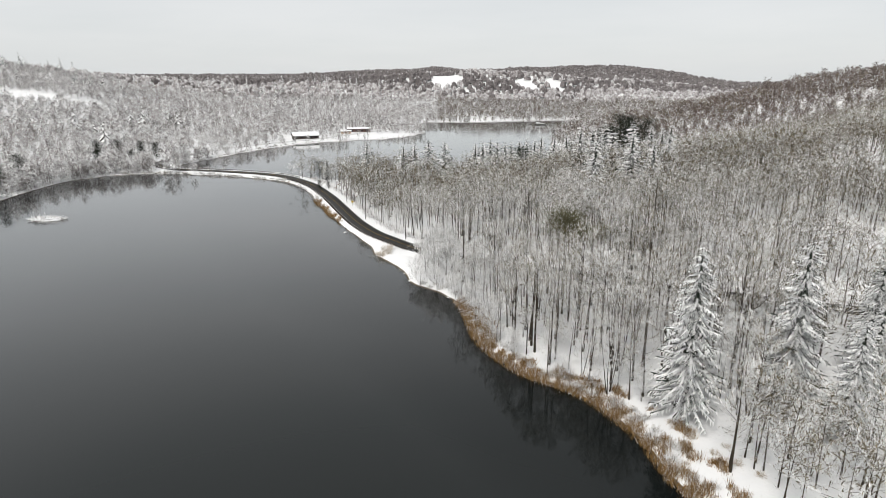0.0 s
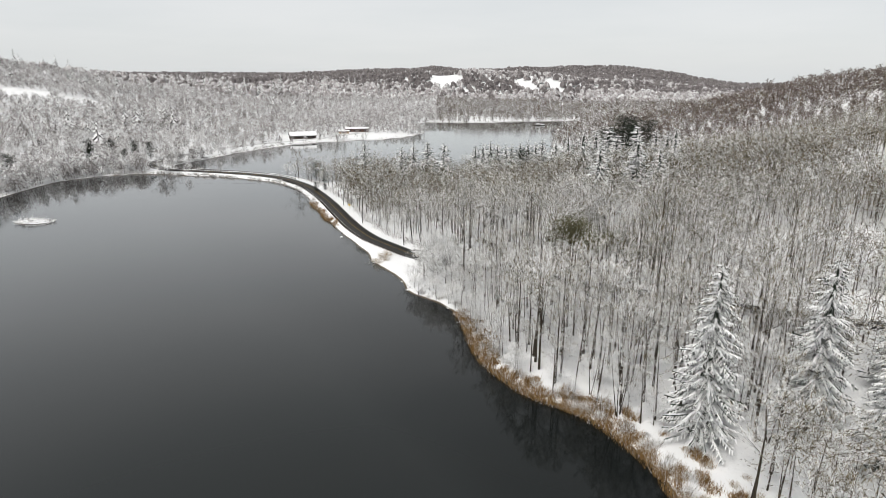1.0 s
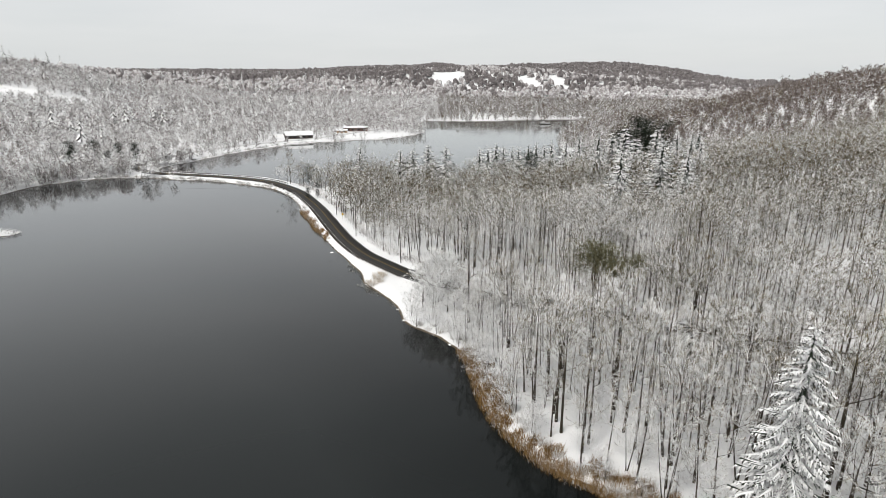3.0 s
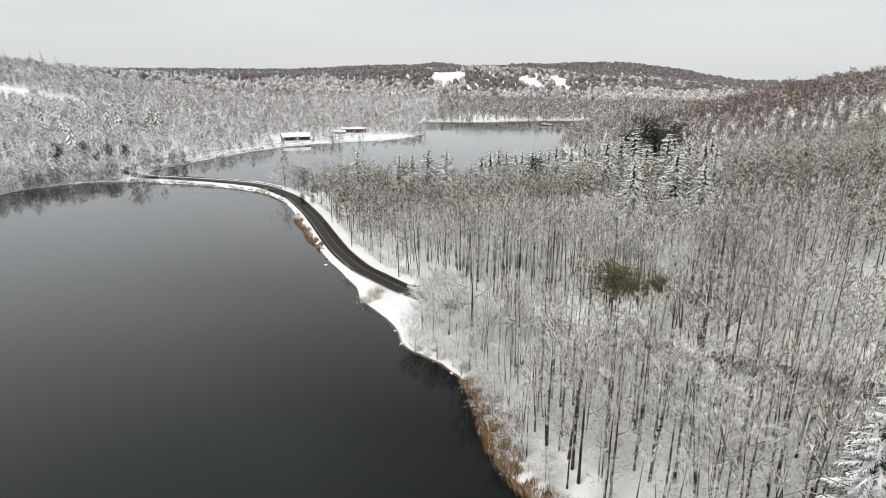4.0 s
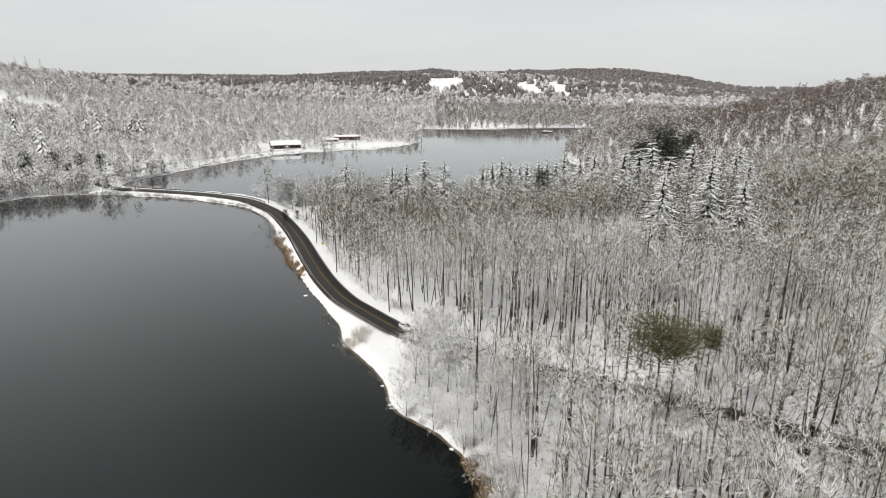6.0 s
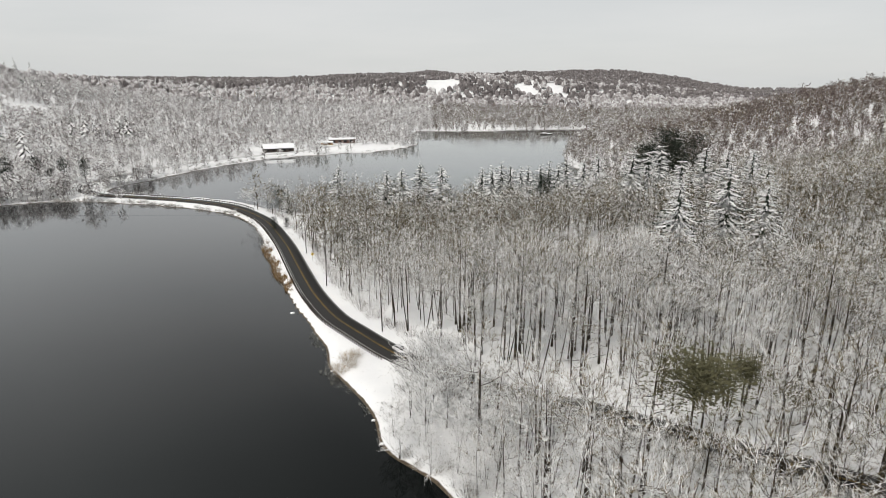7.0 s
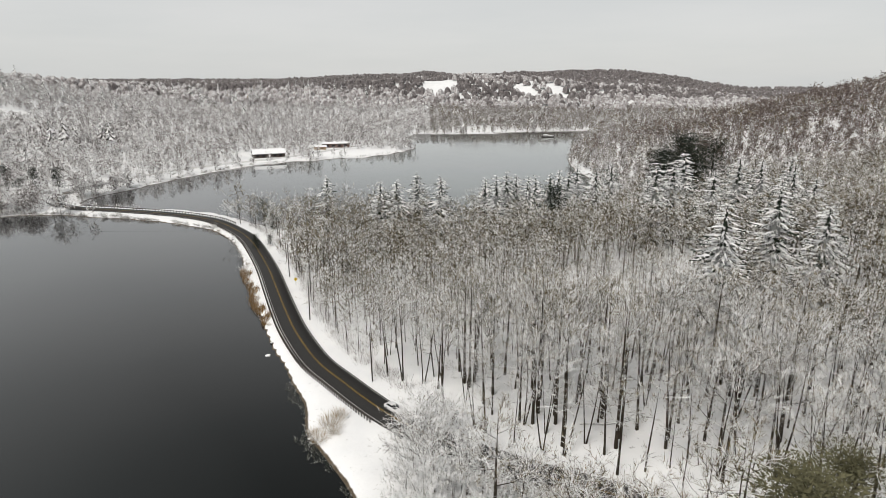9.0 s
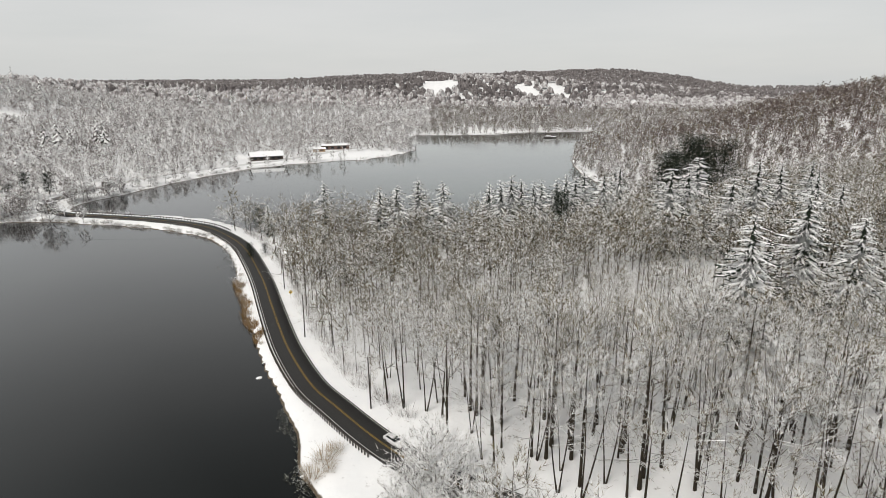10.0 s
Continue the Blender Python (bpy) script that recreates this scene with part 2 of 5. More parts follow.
def part(name, bm, material, parent, label="", smooth=False):
    """Links a bmesh as one mesh object under a thing or a part."""
    me = bpy.data.meshes.new(name)
    bm.to_mesh(me)
    bm.free()
    for p in me.polygons:
        p.use_smooth = smooth
    me.materials.append(material)
    ob = new(name, me)
    ob.parent = parent
    return tagged(ob, label)


def box(bm, x0, y0, z0, x1, y1, z1, bevel=0.0):
    made = bmesh.ops.create_cube(bm, size=1.0, matrix=Matrix.Translation(((x0 + x1) / 2, (y0 + y1) / 2, (z0 + z1) / 2)) @ Matrix.Diagonal((x1 - x0, y1 - y0, z1 - z0, 1)))
    if bevel:
        edges = list({e for v in made["verts"] for e in v.link_edges})
        bmesh.ops.bevel(bm, geom=edges, offset=bevel, segments=2, affect="EDGES")
    return bm


def tube(bm, p0, p1, r0, r1, sides=8):
    p0, p1 = Vector(p0), Vector(p1)
    d = p1 - p0
    m = Matrix.Translation((p0 + p1) / 2) @ d.to_track_quat("Z", "Y").to_matrix().to_4x4()
    bmesh.ops.create_cone(bm, cap_ends=True, segments=sides, radius1=r0, radius2=r1, depth=d.length, matrix=m)
    return bm


def smooth01(x):
    x = np.clip(x, 0, 1)
    return x * x * (3 - 2 * x)


def spline(points, step):
    """A smooth line through the points, with a point every step metres."""
    p = np.array(points, float)
    q = np.vstack([2 * p[0] - p[1], p, 2 * p[-1] - p[-2]])
    out = []
    for i in range(1, len(q) - 2):
        n = max(2, int(np.linalg.norm(q[i + 1] - q[i]) / 1.0))
        t = np.linspace(0, 1, n, endpoint=False)[:, None]
        a, b, c, d = q[i - 1], q[i], q[i + 1], q[i + 2]
        out.append(0.5 * (2 * b + (c - a) * t + (2 * a - 5 * b + 4 * c - d) * t ** 2 + (3 * b - a - 3 * c + d) * t ** 3))
    out = np.vstack(out + [p[-1:]])
    s = np.r_[0, np.cumsum(np.linalg.norm(np.diff(out, axis=0), axis=1))]
    at = np.arange(0, s[-1], step)
    return np.column_stack([np.interp(at, s, out[:, k]) for k in range(out.shape[1])])


# ---------------------------------------------------------------- plan: lakes, road, hills
LAKE_SOUTH = [(75, -120), (62, -40), (50, 40), (39, 72), (36, 87), (30, 102), (18, 113), (10, 126), (6, 141), (5, 154), (-1, 165), (-10, 174),
              (-13, 185), (-24, 203), (-29, 218), (-40, 242), (-47, 258), (-64, 297), (-80, 341), (-92, 358), (-106, 371), (-138, 386), (-168, 394),
              (-195, 399), (-218, 394), (-234, 372), (-240, 345), (-236, 300), (-260, 270), (-330, 230), (-420, 150), (-450, 0), (-380, -200), (60, -260)]
LAKE_NORTH = [(-188, 424), (-160, 417), (-130, 410), (-110, 402), (-95, 390), (-85, 380), (-60, 372), (20, 375), (60, 385), (90, 420), (105, 480),
              (108, 560), (125, 640), (160, 740), (200, 840), (225, 900), (170, 884), (100, 868), (40, 850), (-15, 848), (-28, 800), (-24, 740),
              (-14, 705), (-30, 660), (-60, 622), (-100, 603), (-141, 573), (-168, 522), (-185, 470), (-196, 440)]
ROAD = [(140, 110, 12), (100, 133, 8), (65, 158, 5), (40, 176, 3.4), (28, 184, 2.8), (15, 191, 2.2), (3, 199, 1.7), (-6.6, 207, 1.5), (-13.6, 214.5, 1.4),
        (-21.5, 224.5, 1.4), (-29, 234.7, 1.4), (-37.3, 251, 1.4), (-43.5, 266, 1.4), (-50, 283, 1.4), (-58, 304, 1.4), (-67, 325, 1.4), (-76, 344, 1.4),
        (-86, 360, 1.4), (-101, 378, 1.4)]
ROAD_FAR = [(-115, 388, 1.4), (-135, 397, 1.4), (-162, 405, 1.4), (-186, 411, 1.5), (-200, 420, 1.7), (-208, 432, 1.8), (-213, 447, 1.9), (-212, 465, 2.0),
            (-207, 490, 2), (-199, 515, 2), (-184, 545, 2), (-152, 584, 2), (-125, 615, 2), (-96, 664, 2), (-60, 735, 2), (-52, 790, 2.5), (-50, 850, 4), (-80, 960, 9)]
road_line = spline(ROAD + ROAD_FAR, 2.0)
ROAD_HALF = 3.4


def road_mark(x, y):
    """The number of the road's point nearest to a place."""
    return int(np.argmin(np.hypot(road_line[:, 0] - x, road_line[:, 1] - y)))


ROAD_WOODS, ROAD_CAUSEWAY, ROAD_BEND = road_mark(-6, 207), road_mark(-88, 362), road_mark(-203, 423)


def smooth_loop(points):
    p = spline(points + points[:1], 2.0)
    wob = np.array([noise.noise((x * 0.075, y * 0.075, 3.0)) for x, y in p]) * 1.5
    d = np.roll(p, -1, 0) - np.roll(p, 1, 0)
    n = np.column_stack([d[:, 1], -d[:, 0]]) / np.maximum(np.linalg.norm(d, axis=1), 1e-6)[:, None]
    return p + n * wob[:, None]


shore_south, shore_north = smooth_loop(LAKE_SOUTH), smooth_loop(LAKE_NORTH)


def line_distance(x, y, line, closed):
    """Distance of each place to a line, and whether it lies inside it, if it is closed; also the nearest point's number."""
    x, y = np.ravel(x), np.ravel(y)
    best, arg, inside = np.full(x.shape, 1e9), np.zeros(x.shape, int), np.zeros(x.shape, bool)
    n = len(line)
    for i in range(n if closed else n - 1):
        (ax, ay), (bx, by) = line[i][:2], line[(i + 1) % n][:2]
        dx, dy = bx - ax, by - ay
        t = np.clip(((x - ax) * dx + (y - ay) * dy) / max(dx * dx + dy * dy, 1e-9), 0, 1)
        d = np.hypot(x - ax - t * dx, y - ay - t * dy)
        near = d < best
        best[near], arg[near] = d[near], i
        if closed and ay != by:
            inside ^= ((ay > y) != (by > y)) & (x < dx * (y - ay) / dy + ax)
    return best, arg, inside


def fbm(x, y, size, octaves=3):
    """Cheap rolling noise from sines."""
    out, amp, f = np.zeros_like(x), 1.0, 2 * np.pi / size
    for k in range(octaves):
        a = 1.3 + 2.1 * k
        out += amp * (np.sin(f * (x * np.cos(a) + y * np.sin(a)) + 1.7 * k + 1.2 * np.sin(f * 0.6 * (y * np.cos(a) - x * np.sin(a)))))
        out += amp * 0.7 * np.sin(f * 1.37 * (x * np.sin(a) - y * np.cos(a)) + 4.1 * k)
        amp, f = amp * 0.5, f * 2.03
    return out


def bell(x, y, cx, cy, sx, sy, h):
    return h * np.exp(-0.5 * (((x - cx) / sx) ** 2 + ((y - cy) / sy) ** 2))


def shore_distance(x, y):
    d1, _, in1 = line_distance(x, y, shore_south, True)
    d2, _, in2 = line_distance(x, y, shore_north, True)
    return np.where(in1, -d1, np.where(in2, -d2, np.minimum(d1, d2)))


def height(x, y):
    x, y = np.ravel(x).astype(float), np.ravel(y).astype(float)
    d = shore_distance(x, y)
    land = np.clip(d, 0, None)
    east = smooth01((x + 40 + 0.0 * y) / 120) * smooth01((1180 - y) / 470)
    h = np.minimum(0.34 * land, 0.9) + 0.6 * smooth01((land - 2) / 25)
    h += east * (22 * (1 - np.exp(-np.clip(land - 14, 0, None) * 0.008)) + 44 * smooth01((land - 66) / 300)) * smooth01((land - 10) / 60)
    west = smooth01((-60 - x) / 160)
    h += west * np.clip(land - 30, 0, 330) * 0.044 * smooth01((1300 - y) / 500)
    h += bell(x, y, -740, 880, 205, 300, 66) * smooth01(land / 150)
    north = smooth01((y - 905) / 260)
    h += north * np.clip(0.066 * (y - 905), 0, 42) * smooth01((900 - x) / 450)
    h += bell(x, y, -900, 2300, 700, 380, 14) + bell(x, y, -230, 2450, 150, 300, 22) + bell(x, y, 0, 2500, 90, 260, 24)
    h += bell(x, y, 260, 2450, 140, 280, 22) + bell(x, y, 790, 2250, 210, 330, 60) + bell(x, y, 500, 2350, 220, 330, 18)
    h += bell(x, y, 45, 1560, 130, 110, 20) + bell(x, y, 225, 1430, 120, 100, 17)
    h -= np.clip((y - 2900) / 500, 0, 1) * 45 * smooth01((y - 2800) / 300)
    h += fbm(x, y, 240) * 2.4 * smooth01((land - 60) / 300) + fbm(x, y, 26, 2) * 0.22 * smooth01((land - 6) / 25)
    h = np.where(d > 0, np.maximum(h, np.minimum(0.34 * land, 0.9)), np.maximum(-2.6, 0.34 * d))
    rd, ri, _ = line_distance(x, y, road_line, False)
    w = smooth01((11 - rd) / 6.5) * (rd < 11)
    inner = smooth01((6.6 - rd) / 1.6)
    w = inner + (w - inner) * smooth01(d / 2.5)
    return h * (1 - w) + (road_line[ri, 2] - 0.22) * w


def graded(fine0, fine1, step, far0, far1, growth):
    up, down, s = [fine1], [fine0], step
    while up[-1] < far1:
        s *= growth
        up.append(up[-1] + s)
    s = step
    while down[-1] > far0:
        s *= growth
        down.append(down[-1] - s)
    return np.array(down[:0:-1] + list(np.arange(fine0, fine1, step)) + up)


gx, gy = graded(-75, 46, 1.8, -4200, 4200, 1.07), graded(70, 312, 1.8, -1500, 4700, 1.06)
GX, GY = np.meshgrid(gx, gy)
GZ = height(GX, GY).reshape(GX.shape)


def ground_at(x, y):
    """The ground sheet's height at each place."""
    x, y = np.atleast_1d(np.asarray(x, float)), np.atleast_1d(np.asarray(y, float))
    i, j = np.clip(np.searchsorted(gx, x) - 1, 0, len(gx) - 2), np.clip(np.searchsorted(gy, y) - 1, 0, len(gy) - 2)
    u, v = (x - gx[i]) / (gx[i + 1] - gx[i]), (y - gy[j]) / (gy[j + 1] - gy[j])
    return (GZ[j, i] * (1 - u) + GZ[j, i + 1] * u) * (1 - v) + (GZ[j + 1, i] * (1 - u) + GZ[j + 1, i + 1] * u) * v


def gz(x, y):
    return float(ground_at(x, y)[0])


def build_ground():
    nx, ny = len(gx), len(gy)
    k = np.arange(nx * ny).reshape(ny, nx)
    quads = np.column_stack([k[:-1, :-1].ravel(), k[:-1, 1:].ravel(), k[1:, 1:].ravel(), k[1:, :-1].ravel()])
    ob = new("ground", mesh_of("ground", np.column_stack([GX.ravel(), GY.ravel(), GZ.ravel()]), quads, [M_GROUND], smooth=True))
    tagged(ob, "snow-covered rolling ground around two lakes", "ground", kind="structure")
    for name, (x0, y0, x1, y1), label in (("water_1", (-460, -330, 90, 404), "dark still lake water reflecting an overcast sky"),
                                          ("water_2", (-215, 366, 240, 915), "grey-green still lake water beyond a causeway")):
        z = 0.0 if name == "water_1" else 0.02
        ob = new(name, mesh_of(name, [(x0, y0, z), (x1, y0, z), (x1, y1, z), (x0, y1, z)], [(0, 1, 2, 3)], [M_WATER]))
        tagged(ob, label, "lake", kind="structure")


build_ground()


# ---------------------------------------------------------------- road
def offset_line(line, off, lift=0.0):
    d = np.gradient(line[:, :2], axis=0)
    d /= np.linalg.norm(d, axis=1)[:, None]
    return np.column_stack([line[:, 0] - d[:, 1] * off, line[:, 1] + d[:, 0] * off, line[:, 2] + lift])


def ribbon(name, line, offs, lifts, material):
    rows = [offset_line(line, o, z) for o, z in zip(offs, lifts)]
    n, m = len(line), len(rows)
    v = np.stack(rows, 1).reshape(-1, 3)
    k = np.arange(n * m).reshape(n, m)
    q = np.column_stack([k[:-1, 1:].ravel(), k[:-1, :-1].ravel(), k[1:, :-1].ravel(), k[1:, 1:].ravel()])
    return new(name, mesh_of(name, v, q, [material], smooth=True))


def build_road():
    road = ribbon("road", road_line, (-ROAD_HALF - 0.1, -ROAD_HALF, 0, ROAD_HALF, ROAD_HALF + 0.1), (-0.4, 0, 0.05, 0, -0.4), M_ROAD)
    tagged(road, "wet dark asphalt two-lane road curving along the lake shore", "road", kind="structure")
    for off, wide, m, name in ((0.13, 0.05, M_YELLOW, "yellow_line"), (-0.13, 0.05, M_YELLOW, "yellow_line"),
                               (ROAD_HALF - 0.35, 0.06, M_WHITEPAINT, "edge_line"), (-ROAD_HALF + 0.35, 0.06, M_WHITEPAINT, "edge_line")):
        z = 0.05 * (1 - abs(off) / ROAD_HALF) + 0.008
        ob = ribbon(name, road_line, (off - wide, off + wide), (z, z), m)
        ob.parent = road


build_road()


# ---------------------------------------------------------------- trees
class Shape:
    """Triangles gathered in lists, each with a material number."""

    def __init__(self):
        self.v, self.f, self.m = [], [], []

    def tri(self, a, b, c, mat=0):
        n = len(self.v)
        self.v += [a, b, c]
        self.f.append((n, n + 1, n + 2))
        self.m.append(mat)

    def stem(self, p0, p1, r0, r1, sides=3, mat=0, turn=0.0):
        d = (p1 - p0).normalized()
        a = d.orthogonal().normalized()
        b = d.cross(a)
        n = len(self.v)
        for p, r in ((p0, r0), (p1, r1)):
            for k in range(sides):
                w = turn + 2 * math.pi * k / sides
                self.v.append(p + (a * math.cos(w) + b * math.sin(w)) * r)
        for k in range(sides):
            j = (k + 1) % sides
            self.f += [(n + k, n + j, n + sides + j), (n + k, n + sides + j, n + sides + k)]
            self.m += [mat, mat]

    def sliver(self, p, d, length, width, rnd, mat=0):
        side = d.cross(Vector((rnd.uniform(-0.7, 0.7), rnd.uniform(-0.7, 0.7), 1.0))).normalized() * width
        self.tri(p - side * 0.5, p + side * 0.5, p + d * length, mat)

    def arrays(self):
        return np.array([tuple(v) for v in self.v], np.float32), np.array(self.f, np.int32), np.array(self.m, np.int32)


def turned(d, spread, rnd):
    """A direction that leaves d by about spread radians, to any side."""
    a = d.orthogonal().normalized()
    b = d.cross(a)
    w = rnd.uniform(0, 2 * math.pi)
    return (d * math.cos(spread) + (a * math.cos(w) + b * math.sin(w)) * math.sin(spread)).normalized()


def bare_tree(seed, tall, crown_from, limbs, boughs, twigs, twig_len, twig_wide, spread=0.75, sides=5, rise=0.12, stems=1):
    """A leafless broad-leaved tree: (trunk shape, crown shape). Material 0 is bark, 1 is twig."""
    rnd = random.Random(seed)
    trunk, crown = Shape(), Shape()
    ends = []
    for s in range(stems):
        p = Vector((rnd.uniform(-0.3, 0.3), rnd.uniform(-0.3, 0.3), -0.4)) if stems > 1 else Vector((0, 0, -0.4))
        lean = rnd.uniform(0.06, 0.2) if stems > 1 else rnd.uniform(0, 0.03)
        d = turned(Vector((0, 0, 1)), lean, rnd)
        h, r, n = tall * rnd.uniform(0.85, 1.0), 0.0098 * tall * rnd.uniform(0.7, 1.3) / (stems ** 0.4), 6 if sides > 3 else 3
        line = [p]
        for k in range(n):
            d = turned(d, rnd.uniform(0.0, 0.06), rnd)
            d = (d + Vector((0, 0, 0.10))).normalized()
            line.append(line[-1] + d * h / n)
        for k in range(n):
            girth = [r * (1 - 0.45 * g) if g < crown_from else r * (1 - 0.45 * crown_from) * max(0.07, 1 - (g - crown_from) / (1 - crown_from) * 1.15) for g in (k / n, (k + 1) / n)]
            trunk.stem(line[k], line[k + 1], girth[0] * (1.3 if k == 0 else 1), girth[1], sides)
        at = lambda f: line[min(int(f * n), n - 1)].lerp(line[min(int(f * n), n - 1) + 1], f * n - min(int(f * n), n - 1))
        for i in range(limbs):
            f = crown_from + (1 - crown_from) * ((i + rnd.random()) / limbs) ** 0.9
            f = min(f, 0.985)
            base = at(f)
            reach = tall * spread * 0.42 * (1.15 - f) * rnd.uniform(0.7, 1.15) + 1.0
            w = i * 2.4 + rnd.uniform(-0.5, 0.5)
            out = Vector((math.cos(w), math.sin(w), rnd.uniform(0.25, 0.95))).normalized()
            mid = base + out * reach * 0.5
            tip = mid + (out + Vector((0, 0, rise * 2 + rnd.uniform(-0.1, 0.3)))).normalized() * reach * 0.55
            rr = r * (1 - f * 0.8) * 0.5
            crown.stem(base, mid, rr, rr * 0.7, 3, 2, rnd.random() * 6)
            crown.stem(mid, tip, rr * 0.7, 0.025, 3, 2, rnd.random() * 6)
            for j in range(boughs):
                g = 0.25 + 0.75 * (j + rnd.random()) / boughs
                q = base.lerp(mid, g * 2) if g < 0.5 else mid.lerp(tip, g * 2 - 1)
                d2 = turned(out, rnd.uniform(0.5, 1.0), rnd)
                d2 = (d2 + Vector((0, 0, rise))).normalized()
                ln = reach * rnd.uniform(0.25, 0.5)
                end = q + d2 * ln
                crown.sliver(q, d2, ln, rr * 0.9 + 0.05, rnd, 2)
                ends.append((q, end, d2))
        for k in range(int(limbs * boughs * 0.1)):
            f = rnd.uniform(crown_from * 0.5, 0.95)
            d2 = turned(Vector((0, 0, 1)), rnd.uniform(0.9, 1.6), rnd)
            ends.append((at(f), at(f) + d2 * rnd.uniform(0.6, 2.0), d2))
    for k in range(twigs):
        q, end, d2 = ends[k % len(ends)]
        d3 = turned(d2, rnd.uniform(0.25, 0.95), rnd)
        d3 = (d3 + Vector((0, 0, rise * 0.8))).normalized()
        crown.sliver(q.lerp(end, rnd.uniform(0.2, 1.0)), d3, twig_len * rnd.uniform(0.6, 1.3), twig_wide * rnd.uniform(0.7, 1.4), rnd, 1)
    return trunk, crown


def joined(*shapes):
    both = Shape()
    for s in shapes:
        n = len(both.v)
        both.v += s.v
        both.f += [tuple(a + n for a in f) for f in s.f]
        both.m += s.m
    return both


def heart(s, seed, tall, low, high, wide, strokes, long, mat=3, broad=0.2):
    """Adds the dense inner tangle of a crown to a shape: many broad strokes of branches lying over one another."""
    r = random.Random(seed)
    for k in range(strokes):
        w, f = k * 2.4 + r.uniform(-0.4, 0.4), (k + r.random()) / strokes
        q = tall * wide * math.sqrt(max(0.08, 1 - (2 * f - 0.9) ** 2 * 0.8)) * r.uniform(0.15, 1.0)
        p = Vector((math.cos(w) * q, math.sin(w) * q, tall * (low + (high - low) * f)))
        d = Vector((r.gauss(0, 1), r.gauss(0, 1), r.gauss(0, 0.7))).normalized() * long * r.uniform(0.7, 1.3)
        across = Vector((r.uniform(-1, 1), r.uniform(-1, 1), r.uniform(-0.5, 0.5))).normalized() * long * broad
        s.tri(p - d * 0.5 - across, p - d * 0.3 + across, p + d * 0.5, mat)
    return s


def feathered_tree(seed, tall, twigs, twig_len, twig_wide, crown_from=0.35, wide=0.26, limbs=6, strokes=16):
    """A leafless tree for the middle distance, in one shape: a stem, rising limbs, a dense heart and a fan of fine branches."""
    rnd = random.Random(seed)
    s = Shape()
    top = Vector((rnd.uniform(-0.5, 0.5), rnd.uniform(-0.5, 0.5), tall * 0.82))
    fork = Vector((top.x * 0.4, top.y * 0.4, tall * crown_from))
    s.stem(Vector((0, 0, -0.5)), fork, 0.009 * tall, 0.006 * tall, 3, 0, rnd.random() * 6)
    s.stem(fork, top, 0.005 * tall, 0.02, 3, 0, rnd.random() * 6)
    tips = [(top, 1.0)]
    for k in range(limbs):
        w, f = k * 2.4 + rnd.uniform(-0.5, 0.5), 0.55 * (k + rnd.random()) / limbs
        base = fork.lerp(top, f)
        r = tall * wide * rnd.uniform(0.55, 1.0) * (1.05 - f)
        tip = Vector((math.cos(w) * r, math.sin(w) * r, tall * min(0.93, crown_from + (1 - crown_from) * (f + rnd.uniform(0.3, 0.55)))))
        s.sliver(base, (tip - base).normalized(), (tip - base).length, twig_wide * 0.8 + 0.004 * tall, rnd, 1)
        tips.append((tip, rnd.uniform(0.7, 1.1)))
    heart(s, seed + 900, tall, crown_from * 0.8, 0.84, wide * 0.72, strokes, twig_len * 1.15, 2)
    for k in range(twigs):
        tip, size = tips[k % len(tips)]
        base = fork.lerp(tip, rnd.uniform(0.35, 1.0))
        away = Vector((base.x, base.y, 0)) * (1.2 / (tall * wide))
        d = (away + Vector((rnd.gauss(0, 0.6), rnd.gauss(0, 0.7), 0.12 + rnd.gauss(0, 0.5)))).normalized()
        o = Vector((rnd.gauss(0, 1), rnd.gauss(0, 1), rnd.gauss(0, 0.8))) * tall * wide * 0.2 * size
        s.sliver(base + o, d, twig_len * rnd.uniform(0.6, 1.35), twig_wide * rnd.uniform(0.6, 1.45), rnd, 1)
    return s


